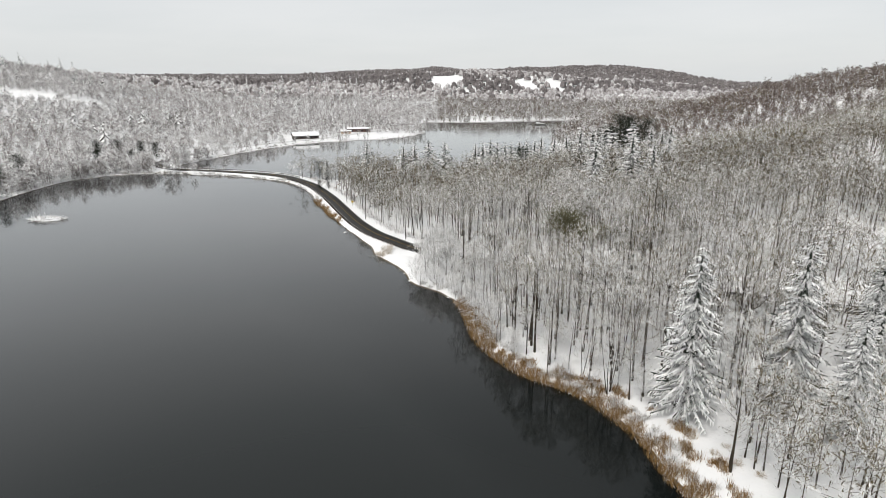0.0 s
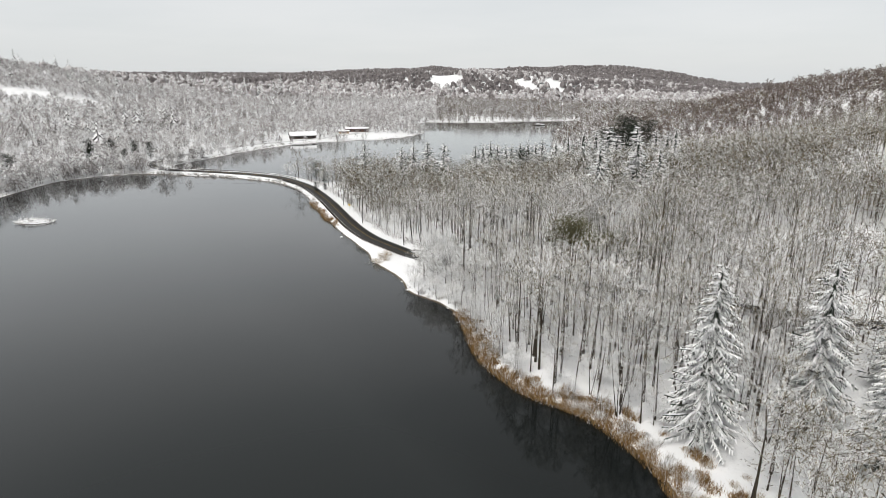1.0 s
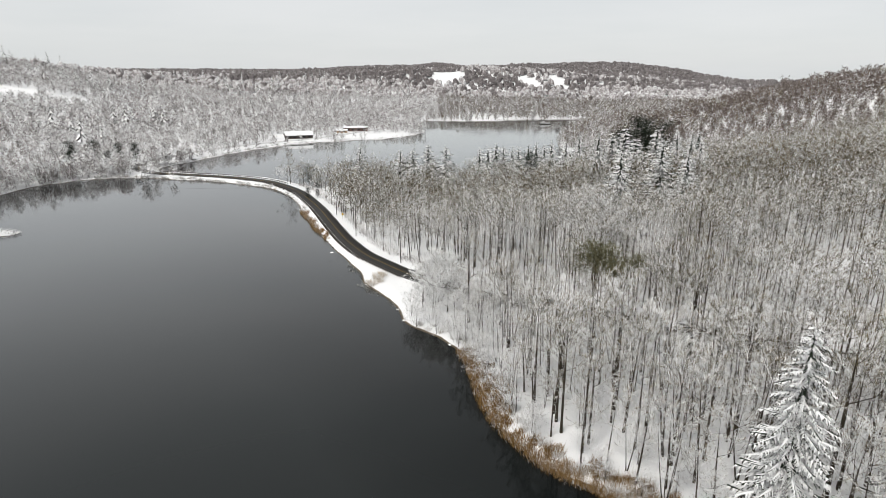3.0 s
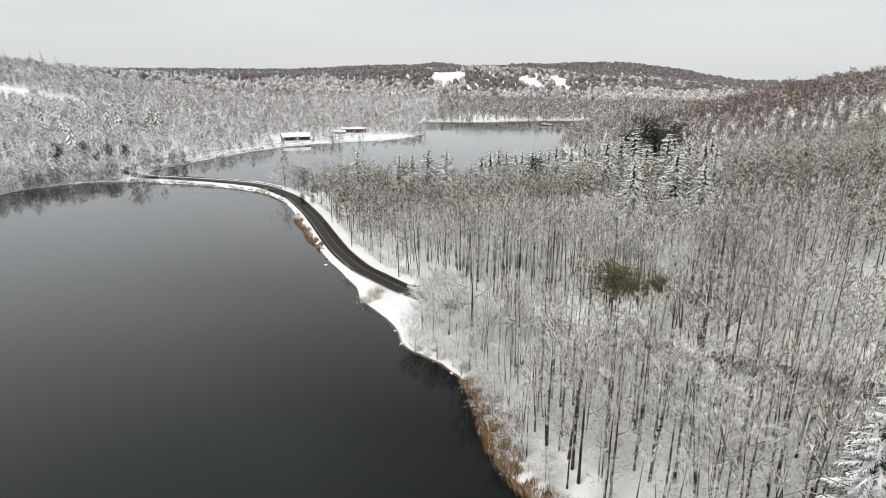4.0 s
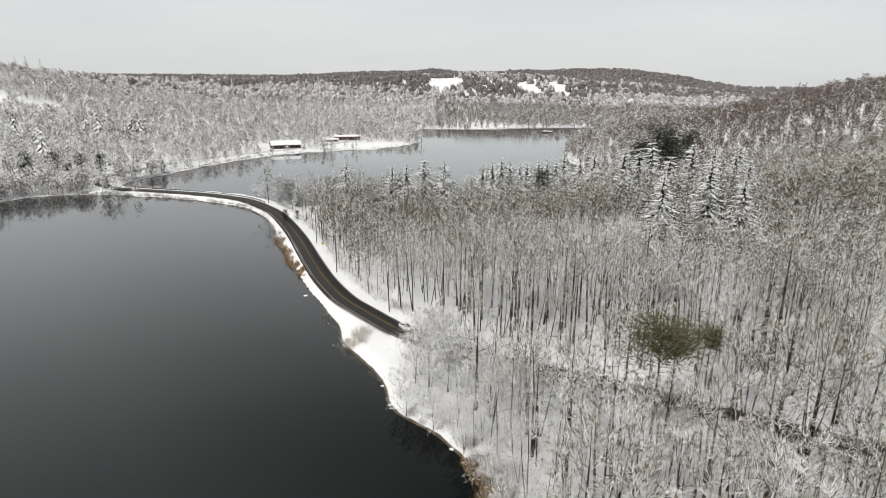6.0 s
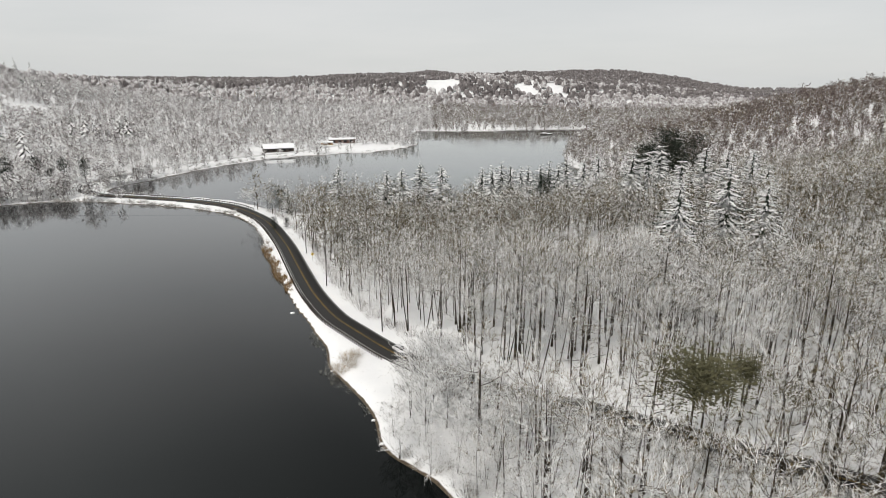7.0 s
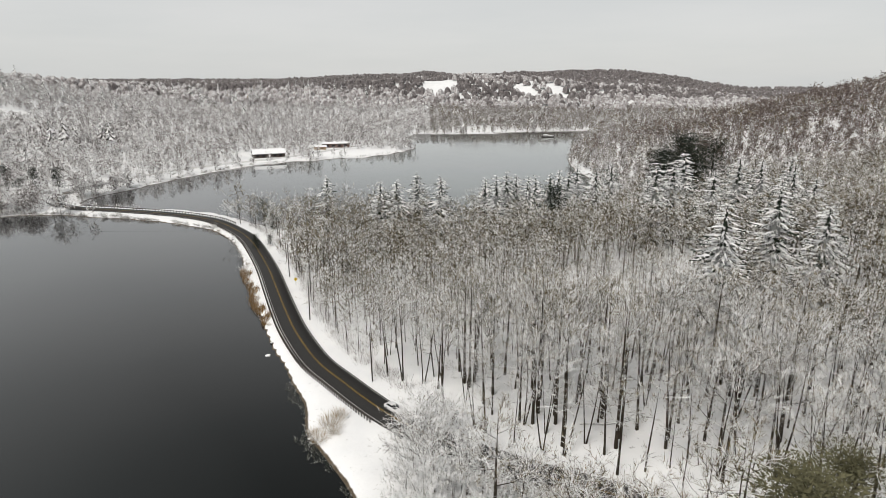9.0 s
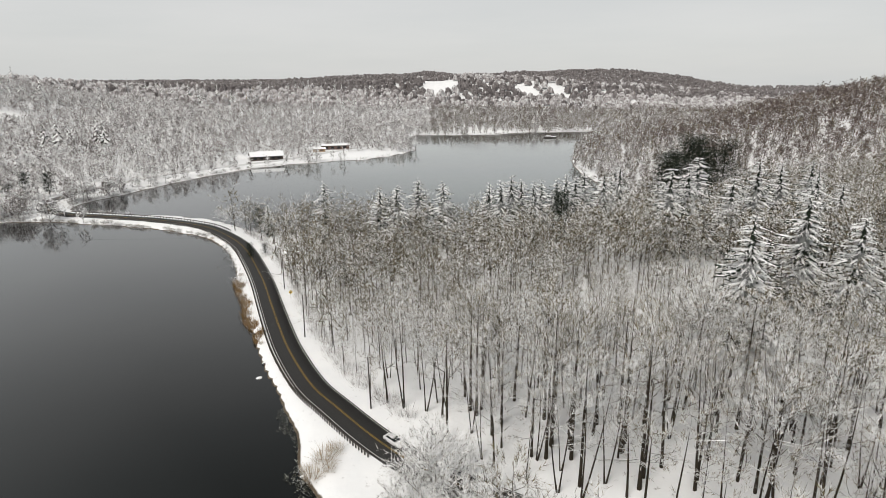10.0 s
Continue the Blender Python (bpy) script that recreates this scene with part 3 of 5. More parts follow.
def spruce(seed, tall, whorls, per, fingers, reach=0.19, droop=0.55, pad=1.0):
    """A conifer with drooping boughs: (trunk shape, boughs shape)."""
    rnd = random.Random(seed)
    trunk, crown = Shape(), Shape()
    for k in range(4):
        trunk.stem(Vector((0, 0, tall * k / 4 - 0.4)), Vector((0, 0, tall * (k + 1) / 4 - 0.4)), 0.011 * tall * (1 - k / 4) + 0.03, 0.011 * tall * (1 - (k + 1) / 4) + 0.03, 5)
    # the dense dark heart of the tree
    for k in range(5):
        f = k / 6
        crown.stem(Vector((0, 0, tall * (0.06 + 0.9 * f))), Vector((0, 0, tall * min(0.97, 0.06 + 0.9 * f + 0.42))), tall * reach * 0.34 * (1 - f), 0.05, 7, 0, rnd.random())
    for i in range(whorls):
        f = (i + 0.5) / whorls
        z = tall * (0.08 + 0.91 * f ** 0.92)
        n = max(4, int(per * (1 - f * 0.5)))
        for j in range(n):
            w = 2 * math.pi * (j + rnd.uniform(-0.3, 0.3)) / n + i * 1.1
            ln = tall * reach * (1.01 - f) ** 0.58 * rnd.uniform(0.55, 1.15) + 0.3
            h, side = Vector((math.cos(w), math.sin(w), 0)), Vector((-math.sin(w), math.cos(w), 0))
            zz, sag = z + rnd.uniform(-0.7, 0.7), droop * rnd.uniform(0.7, 1.5)
            at = lambda g: Vector((0, 0, zz + ln * (0.14 * g - sag * g * g + 0.2 * g ** 4))) + h * ln * g
            # the bough: a drooping spine, roofed with snow and dark below
            half = (0.07 + 0.035 * ln) * pad
            for g0, g1, w0, w1 in ((0.05, 0.5, 0.5, 1.0), (0.5, 1.0, 1.0, 0.25)):
                a, b = at(g0), at(g1)
                k = len(crown.v)
                crown.v += [a + side * half * w0 - Vector((0, 0, half * 0.6)), a + Vector((0, 0, half * 0.35)), a - side * half * w0 - Vector((0, 0, half * 0.6)),
                            b + side * half * w1 - Vector((0, 0, half * 0.6)), b + Vector((0, 0, half * 0.35)), b - side * half * w1 - Vector((0, 0, half * 0.6))]
                crown.f += [(k, k + 3, k + 4), (k, k + 4, k + 1), (k + 1, k + 4, k + 5), (k + 1, k + 5, k + 2)]
                crown.m += [0] * 4
            # side sprays, drooping at both sides and shorter towards the tip
            for k in range(fingers):
                g = 0.22 + 0.78 * (k + rnd.random()) / fingers
                q, sg = at(g), -1 if k % 2 else 1
                fl = ln * 0.23 * (1.25 - g * 0.75) * rnd.uniform(0.7, 1.25) + 0.15
                d = (h * rnd.uniform(0.35, 0.8) + side * sg * rnd.uniform(0.55, 1.0) + Vector((0, 0, rnd.uniform(-0.8, -0.1)))).normalized()
                a = h * (0.10 + 0.018 * ln) * pad
                tip = q + d * fl
                crown.tri(q - a, q + a, tip) if sg < 0 else crown.tri(q + a, q - a, tip)
                if k % 3 == 0:
                    crown.tri(q - a * 0.8 - Vector((0, 0, 0.1)), q + a * 0.8 - Vector((0, 0, 0.1)), q + d * fl * 0.6 - Vector((0, 0, 0.25 + fl * 0.3)), 0)
    return trunk, crown


def broad_evergreen(seed, tall, clumps, leaves, wide=0.3, base=0.25, size=0.5):
    """A pine or broad evergreen with tufted, uneven foliage."""
    rnd = random.Random(seed)
    trunk, crown = Shape(), Shape()
    trunk.stem(Vector((0, 0, -0.4)), Vector((0.2, 0, tall * 0.9)), 0.016 * tall, 0.04, 6)
    for c in range(clumps):
        f = base + (1 - base) * (c + rnd.random()) / clumps
        w = c * 2.4 + rnd.uniform(-0.4, 0.4)
        r = tall * wide * (1.12 - f) ** 0.6 * rnd.uniform(0.3, 1.0)
        mid = Vector((math.cos(w) * r, math.sin(w) * r, tall * f * 0.97))
        crown.stem(Vector((0, 0, tall * f * 0.9)), mid, 0.09, 0.03, 3)
        rad = tall * 0.075 * rnd.uniform(0.8, 1.3)
        for k in range(leaves):
            o = Vector((rnd.gauss(0, 1), rnd.gauss(0, 1), rnd.gauss(0, 0.45))) * rad
            d = Vector((o.x + rnd.uniform(-1, 1), o.y + rnd.uniform(-1, 1), rnd.uniform(-0.3, 0.9))).normalized()
            crown.sliver(mid + o, d, size * rnd.uniform(1.2, 2.4), size * rnd.uniform(0.5, 0.9), rnd)
    return trunk, crown


def bush(seed, tall, twigs, wide):
    rnd = random.Random(seed)
    s = Shape()
    for k in range(twigs):
        w, lean = rnd.uniform(0, 6.28), rnd.uniform(0.05, 1.1)
        d = Vector((math.cos(w) * math.sin(lean), math.sin(w) * math.sin(lean), math.cos(lean)))
        p = Vector((math.cos(w), math.sin(w), 0)) * wide * 0.35 * rnd.random() + d * tall * rnd.uniform(0, 0.55) - Vector((0, 0, 0.15))
        s.sliver(p, turned(d, rnd.uniform(0, 0.5), rnd), tall * rnd.uniform(0.3, 0.65), 0.055 * rnd.uniform(0.6, 1.4), rnd)
    return s


def shape_mesh(name, s, mats):
    v, f, m = s.arrays()
    return mesh_of(name, v, f, mats, m)


def tree_thing(name, trunk, crown, mats_trunk, mats_crown, label, category, group, crown_name="crown"):
    """One tree with trunk and crown, kept out of the way until its copies are made."""
    root = new(name)
    tagged(root, label, category, group)
    for n, s, mats in (("trunk", trunk, mats_trunk), (crown_name, crown, mats_crown)):
        new(n, shape_mesh(n, s, mats)).parent = root
    return root


def plant(protos, spots, rnd, sizes=(0.85, 1.12)):
    """Copies of the prototypes at the spots (x, y, size); the prototypes themselves take the first spots."""
    used = set()
    for x, y, size in spots:
        k = rnd.randrange(len(protos))
        s = size * rnd.uniform(*sizes)
        m = Matrix.Translation((x, y, gz(x, y) - 0.1)) @ Matrix.Rotation(rnd.uniform(0, 6.28), 4, "Z") @ Matrix.Diagonal((s, s, s * rnd.uniform(0.95, 1.08), 1))
        if k not in used:
            used.add(k)
            protos[k].matrix_basis = m
        else:
            ob = copy_thing(protos[k], Matrix())
            ob.matrix_basis = m
    for k, p in enumerate(protos):
        if k not in used:
            for o in (*p.children_recursive, p):
                bpy.data.objects.remove(o)


def scatter(name, templates, mats, x, y, size, rng, label, category="woods", domes=(), hearts=()):
    """Many far trees joined into one object."""
    z = ground_at(x, y) - 0.2
    pick, turn = rng.integers(0, len(templates), len(x)), rng.uniform(0, 2 * np.pi, len(x))
    kinds = len(mats) - 1
    kind = np.clip(np.floor((0.5 + 0.16 * fbm(x, y, 70, 2) + rng.normal(0, 0.22, len(x))) * kinds), 0, max(kinds - 1, 0)).astype(int)
    vs, fs, ms, n0 = [], [], [], 0
    for k, s in enumerate(templates):
        v, f, m = s.arrays()
        idx = np.nonzero(pick == k)[0]
        c, sn, sc = np.cos(turn[idx])[:, None], np.sin(turn[idx])[:, None], size[idx][:, None]
        out = np.empty((len(idx), len(v), 3), np.float32)
        out[:, :, 0] = (c * v[None, :, 0] - sn * v[None, :, 1]) * sc + x[idx][:, None]
        out[:, :, 1] = (sn * v[None, :, 0] + c * v[None, :, 1]) * sc + y[idx][:, None]
        out[:, :, 2] = v[None, :, 2] * sc + z[idx][:, None]
        vs.append(out.reshape(-1, 3))
        fs.append((f[None] + (np.arange(len(idx)) * len(v))[:, None, None] + n0).reshape(-1, 3))
        ms.append(np.where(m[None] == 3, len(mats) + len(domes) + kind[idx][:, None] % max(len(hearts), 1), np.where(m[None] == 0, 0, np.where(m[None] == 1, 1 + kind[idx][:, None], 1 + kinds + kind[idx][:, None] % max(len(domes), 1)))).ravel())
        n0 += len(idx) * len(v)
    ob = new(name, mesh_of(name, np.vstack(vs), np.vstack(fs), [*mats, *domes, *hearts], np.concatenate(ms), False))
    return tagged(ob, label, category, kind="stuff")


def jittered(x0, y0, x1, y1, step, rng):
    X, Y = np.meshgrid(np.arange(x0, x1, step), np.arange(y0, y1, step))
    X, Y = X.ravel() + rng.uniform(-0.48, 0.48, X.size) * step, Y.ravel() + rng.uniform(-0.48, 0.48, Y.size) * step
    return X, Y


# clearings: x, y, half width, half depth
CLEARINGS = [(-478, 700, 36, 24), (-418, 722, 22, 22), (-352, 708, 12, 22), (-145, 624, 30, 14), (-94, 692, 24, 11), (-138, 603, 26, 11), (-104, 668, 22, 13), (-62, 655, 34, 24), (22, 1440, 42, 110),
             (196, 1330, 22, 95), (258, 1330, 19, 80), (-80, 636, 34, 16), (70, 884, 50, 14), (-208, 468, 12, 16), (104, 176, 16, 9), (126, 160, 14, 12)]


def road_offset(x, y):
    """Signed distance from the road's middle, positive on the lake side, and the number of the nearest point."""
    rd, ri, _ = line_distance(x, y, road_line, False)
    d = np.gradient(road_line[:, :2], axis=0)[ri]
    s = d[:, 0] * (np.ravel(y) - road_line[ri, 1]) - d[:, 1] * (np.ravel(x) - road_line[ri, 0])
    return np.where(s > 0, rd, -rd), ri


# conifers and evergreens: x, y, size
SPRUCE_SHORE = [(46.3, 94.5, 1.05), (67, 96.0, 1.06), (70.5, 83.5, 0.72), (80, 92, 0.75), (88, 104, 0.8)]
SPRUCE_SLOPE = [(96, 291, 1.1), (109.5, 302, 1.1), (83.6, 281, 1.05), (77.7, 297, 1.0), (70.3, 292, 0.95), (107, 280, 1.1), (80.5, 242, 1.1), (86, 232, 1.05),
                (61.5, 229, 0.95), (106, 268, 1.0), (120, 303, 1.0), (90, 318, 0.95)]
SPRUCE_POINT = [(-43.6, 345, 0.85), (-22, 345, 0.8), (-15, 340, 0.95), (-7, 344, 1.05), (2.5, 342, 1.05), (21, 347, 1.0), (25, 343, 0.95), (30, 349, 1.05), (34.5, 352, 1.0),
                (38.5, 346, 1.0), (43, 354, 1.05), (46.6, 342, 0.95), (58.5, 360, 1.05), (71, 362, 1.0), (80.7, 372, 0.95), (52, 350, 0.9), (64, 368, 0.85), (86, 395, 0.9), (90, 352, 0.9)]
SPRUCE_SMALL = [(-30, 300, 0.5), (-72, 366, 0.6), (-19, 312, 0.5)]
SIDE_PINES = [(-229, 449, 0.95), (-222, 458, 0.8), (-248, 452, 0.9), (-256, 437, 1.0), (-246, 420, 0.7), (-262, 360, 1.0), (-250, 325, 1.0), (-232, 440, 0.6)]
PINES = [(124, 403, 1.35), (133, 412, 1.25), (114, 398, 1.15), (140, 400, 1.2), (128, 392, 1.15), (118, 412, 1.1), (47, 333, 0.85), (-78, 372, 0.5)]
OLIVES = [(34.5, 154, 1.68), (43, 167, 1.2), (50, 168.5, 1.15), (57, 166, 0.95)]


def woodland(x, y, gap=2.5):
    """Which of the places can bear a tree."""
    ok = np.ones(x.shape, bool)
    for cx, cy, a, b in CLEARINGS:
        ok &= ((x - cx) / a) ** 2 + ((y - cy) / b) ** 2 > 1
    for spots, r in ((SPRUCE_SHORE, 7.5), (SPRUCE_SLOPE, 5.5), (SPRUCE_POINT, 4.0), (SPRUCE_SMALL, 5.0), (SIDE_PINES, 7.5), (PINES, 5.5), (OLIVES, 1.2)):
        for cx, cy, s in spots:
            ok &= np.hypot(x - cx, (y - cy + 3.0) * 0.7) > r * s
    d = shore_distance(x, y)
    ok &= d > gap
    # an open snowy bank widens along the near shore
    ok &= ~((x > 28) & (y < 102) & (d < np.clip(3 + (102 - y) * 0.38, 3, 8)))
    ro, ri = road_offset(x, y)
    ok &= np.abs(ro) > np.where(ri < ROAD_WOODS, 5.4, np.where(ri < ROAD_CAUSEWAY, 7.8, 6.0))
    # the bank between road and lake, and the causeway, stay open
    ok &= ~((ro > 0) & (ro < 40) & (ri > ROAD_WOODS - 3) & (ri < ROAD_BEND) & (d < 30) & ((ro < 9) | (ri < ROAD_BEND - 22)))
    ok &= ~((ro < 0) & (ro > -15) & (ri > ROAD_CAUSEWAY + 8) & (ri < ROAD_BEND + 8))
    ok &= ~((ro > 0) & (x < 5) & (y > 160) & (y < 216))
    # shrubs only beside the road's near end
    ok &= ~low_ground(x, y) | (np.sin(x * 7.1 + y * 3.3) > 0.93)
    return ok


def low_ground(x, y):
    """The strip of shrubby ground between the road's near end and the lake."""
    south = 199 - (x - 3) * 0.66 - y
    return (south > 0) & (south < 19) & (x > 0) & (x < 48)


def in_view(x, y, margin=40.0, y0=-5.0):
    """The wide sector of land that the path looks over."""
    return np.abs(x) < (y - y0) * 0.775 + margin


rng = np.random.default_rng(7)
rnd = random.Random(11)

# near woods: the nearest trees as things, the rest of the same kinds joined
NEAR_KINDS = [dict(tall=24, crown_from=0.45, limbs=14, boughs=7, twigs=1520, twig_len=0.95, twig_wide=0.06, spread=1.1),
              dict(tall=26, crown_from=0.52, limbs=13, boughs=7, twigs=1520, twig_len=1.0, twig_wide=0.06, spread=1.0),
              dict(tall=22, crown_from=0.42, limbs=15, boughs=7, twigs=1560, twig_len=0.95, twig_wide=0.06, spread=1.25),
              dict(tall=25, crown_from=0.38, limbs=8, boughs=6, twigs=1520, twig_len=1.0, twig_wide=0.06, spread=1.05, stems=2),
              dict(tall=18, crown_from=0.4, limbs=10, boughs=5, twigs=1000, twig_len=0.9, twig_wide=0.06, spread=0.9),
              dict(tall=24, crown_from=0.58, limbs=12, boughs=7, twigs=1450, twig_len=0.95, twig_wide=0.06, spread=1.1)]
near_x, near_y = jittered(-60, 62, 150, 300, 4.6, rng)
keep = woodland(near_x, near_y) & in_view(near_x, near_y, 30, 0) & (near_x > -70)
near_x, near_y = near_x[keep], near_y[keep]
thin = (near_y - 0.25 * near_x > 205) & (rng.random(len(near_x)) < 0.1)
near_x, near_y = near_x[~thin], near_y[~thin]
reach = np.hypot(near_x - 15, (near_y - 150) * 0.8)
order = np.argsort(reach)
near_x, near_y = near_x[order], near_y[order]
protos = []
for i, kind in enumerate(NEAR_KINDS):
    tr, cr = bare_tree(100 + i, **kind)
    protos.append(tree_thing("bare_tree", tr, cr, [M_BARK], [M_BARK, (M_TWIG, M_TWIG_TAN, M_TWIG, M_TWIG_WHITE, M_TWIG, M_TWIG_TAN)[i], M_LIMB], "tall leafless broadleaf tree with snow-lined branches, in snowy woods", "tree", "bare trees of the lakeside woods"))
sizes = np.clip(rng.normal(0.9, 0.13, len(near_x)), 0.6, 1.12) * np.where(low_ground(near_x, near_y), 0.5, 1.0)
sizes *= 0.72 + 0.28 * smooth01((shore_distance(near_x, near_y) - 2) / 14)
plant(protos, [(float(a), float(b), float(c)) for a, b, c in zip(near_x[:330], near_y[:330], sizes)], rnd, (0.97, 1.03))

MID_KINDS = []
for i in range(6):
    k = dict(NEAR_KINDS[i])
    k.update(tall=k["tall"] * 0.9, limbs=10, boughs=5, twigs=430, twig_len=1.25, twig_wide=0.09, sides=3, crown_from=0.36, spread=1.6, rise=0.05)
    if k.get("stems"):
        k.update(limbs=6)
    tr, cr = bare_tree(200 + i, **k)
    MID_KINDS.append(heart(joined(tr, cr), 250 + i, k["tall"], 0.4, 0.92, 0.21, 54, 1.9, 3, 0.085))
rest_x, rest_y = near_x[330:], near_y[330:]
mid_x, mid_y = jittered(-100, 300, 330, 400, 7.0, rng)
m2x, m2y = jittered(150, 100, 330, 300, 7.0, rng)
mid_x, mid_y = np.r_[mid_x, m2x], np.r_[mid_y, m2y]
keep = woodland(mid_x, mid_y) & in_view(mid_x, mid_y, 20)
mid_x, mid_y = np.r_[rest_x, mid_x[keep]], np.r_[rest_y, mid_y[keep]]
far_off = np.hypot(mid_x, mid_y - 60) + rng.normal(0, 9, len(mid_x)) > np.where(mid_x < 70, 214, 185)
crest = ground_at(mid_x, mid_y) > 24
scatter("woodland", MID_KINDS, [M_BARK, M_TWIG, M_TWIG_TAN, M_TWIG, M_TWIG_TAN], mid_x[~far_off], mid_y[~far_off], rng.uniform(0.68, 1.0, (~far_off).sum()) * (1 - 0.22 * smooth01((mid_y[~far_off] - 205) / 50)), rng, "leafless snow-dusted broadleaf woods on snowy ground", domes=[M_LIMB], hearts=[M_TANGLE, M_TANGLE_TAN])

LOW_KINDS = []
for i, (t, c) in enumerate(((22, 0.36), (19, 0.3), (23, 0.4), (17, 0.28), (20, 0.34))):
    LOW_KINDS.append(heart(joined(*bare_tree(300 + i, t, c, 7, 5, 170, 1.7, 0.11, spread=1.6, sides=3, rise=0.04)), 350 + i, t, c * 0.85, 0.88, 0.27, 66, 2.3, 3, 0.135))
low_x, low_y = mid_x[far_off], mid_y[far_off]
low_tall = np.where((low_y > 250) & (low_x < 110), np.where(low_x < -10, 0.95, 0.84), 0.82)
scatter("woodland", LOW_KINDS, [M_BARK, M_TWIG, M_TWIG_TAN, M_TWIG_TAN, M_TWIG_TAN], low_x, low_y, rng.uniform(0.8, 1.1, len(low_x)) * low_tall, rng,
        "leafless snow-dusted broadleaf woods on a gentle slope", domes=[M_LIMB], hearts=[M_TANGLE, M_TANGLE_TAN])

TALLS = ((16, 0.3), (13.5, 0.25), (18, 0.35), (11, 0.2), (15, 0.3), (13, 0.3))
WEST_KINDS = [feathered_tree(400 + i, t, 76, 2.6, 0.31, c * 0.5, 0.36, 4, 28) for i, (t, c) in enumerate(TALLS)]
FAR_KINDS = [feathered_tree(420 + i, t, 28, 3.1, 0.62, c * 0.5, 0.40, 2, 22) for i, (t, c) in enumerate(TALLS)]
fx, fy = jittered(-880, 240, 880, 1150, 7.7, rng)
keep = woodland(fx, fy, 0.8) & in_view(fx, fy, 25) & ~((fx > -100) & (fx < 330) & (fy < 400)) & (np.hypot(fx, fy) < 1130)
fx, fy = fx[keep], fy[keep]
wx, wy = jittered(-330, 230, -150, 480, 5.0, rng)
keep = woodland(wx, wy, 0.5) & (shore_distance(wx, wy) < 24)
fx, fy = np.r_[fx, wx[keep]], np.r_[fy, wy[keep]]
brown = (fx > 60) & (fy < 1000) & (ground_at(fx, fy) + 3 * fbm(fx, fy, 160, 2) + rng.normal(0, 2.2, len(fx)) > 13.5 + 9 * smooth01((fx - 180) / 300))
near = np.hypot(fx, fy) < 600
FAR_DOMES = [M_CANOPY_WHITE, M_CANOPY, M_CANOPY_WHITE]
for side, twig_mats, label, name in ((fx < 0, [M_BARK, M_TWIG_FARWHITE, M_TWIG_FAR, M_TWIG_FAR], "distant leafless woods heavily dusted with snow", "far_woodland"),
                                     ((fx >= 0) & ~brown, [M_BARK, M_TWIG_FAR, M_TWIG_TAN, M_TWIG_FAR], "distant leafless snow-dusted woods on a hillside", "far_woodland"),
                                     ((fx >= 0) & brown, [M_BARK, M_TWIG_BROWN, M_TWIG_BROWN, M_TWIG_TAN], "brown leafless woods with little snow on a hill crest", "hilltop_woodland")):
    domes = [M_CANOPY_BROWN, M_CANOPY_BROWN, M_CANOPY_TAN] if name == "hilltop_woodland" else FAR_DOMES if label.endswith("with snow") else [M_CANOPY, M_CANOPY_TAN, M_CANOPY_TAN]
    for sel, kinds in ((side & near, WEST_KINDS), (side & ~near, FAR_KINDS)):
        scatter(name, kinds, twig_mats, fx[sel], fy[sel], np.clip(rng.normal(0.8, 0.12, sel.sum()), 0.5, 1.15), rng, label, domes=domes)

def round_tree(seed, tall, wide):
    """A leafless crown a mile off: an uneven mass with a few strokes standing out of it."""
    r, s = random.Random(seed), Shape()
    s.v.append(Vector((r.uniform(-1, 1), r.uniform(-1, 1), tall)))
    rings = ((0.7, 0.75), (1.05, 0.15))
    for wid, f in rings:
        for k in range(5):
            w = 2 * math.pi * (k + r.uniform(-0.3, 0.3)) / 5
            q = wide * wid * r.uniform(0.7, 1.2)
            s.v.append(Vector((math.cos(w) * q, math.sin(w) * q, tall * (f + r.uniform(-0.12, 0.12)))))
    for k in range(5):
        j = (k + 1) % 5
        s.f += [(0, 1 + k, 1 + j), (1 + k, 6 + k, 6 + j), (1 + k, 6 + j, 1 + j)]
    s.m += [2] * len(s.f)
    for k in range(3):
        p = Vector((r.uniform(-0.6, 0.6) * wide, r.uniform(-0.6, 0.6) * wide, tall * r.uniform(0.3, 0.7)))
        s.tri(p - Vector((0.9, 0, 0)), p + Vector((0.9, 0.3, 0)), p + Vector((r.uniform(-2, 2), r.uniform(-2, 2), tall * 0.42)), 1)
    return s


TINY_KINDS = [round_tree(500 + i, t, w) for i, (t, w) in enumerate(((12, 6.5), (14, 7.5), (10, 6.0), (13, 7.0)))]
hx, hy = jittered(-1950, 880, 1900, 2600, 16.0, rng)
keep = woodland(hx, hy) & in_view(hx, hy, 25) & (np.hypot(hx, hy) >= 1130)
hx, hy = hx[keep], hy[keep]
dark = (hy > 1420 + 110 * fbm(hx, hy, 500, 1) + rng.normal(0, 170, len(hx))) | ((fbm(hx, hy, 420, 2) > 0.9) & (hy > 1250))
scatter("far_woodland", TINY_KINDS, [M_BARK, M_TWIG_FARWHITE, M_TWIG_FAR, M_TWIG_FAR, M_TWIG_TAN], hx[~dark], hy[~dark], rng.uniform(0.7, 1.15, (~dark).sum()), rng,
        "far snow-dusted woods across a valley", domes=[M_CANOPY_VALLEY] * 4)
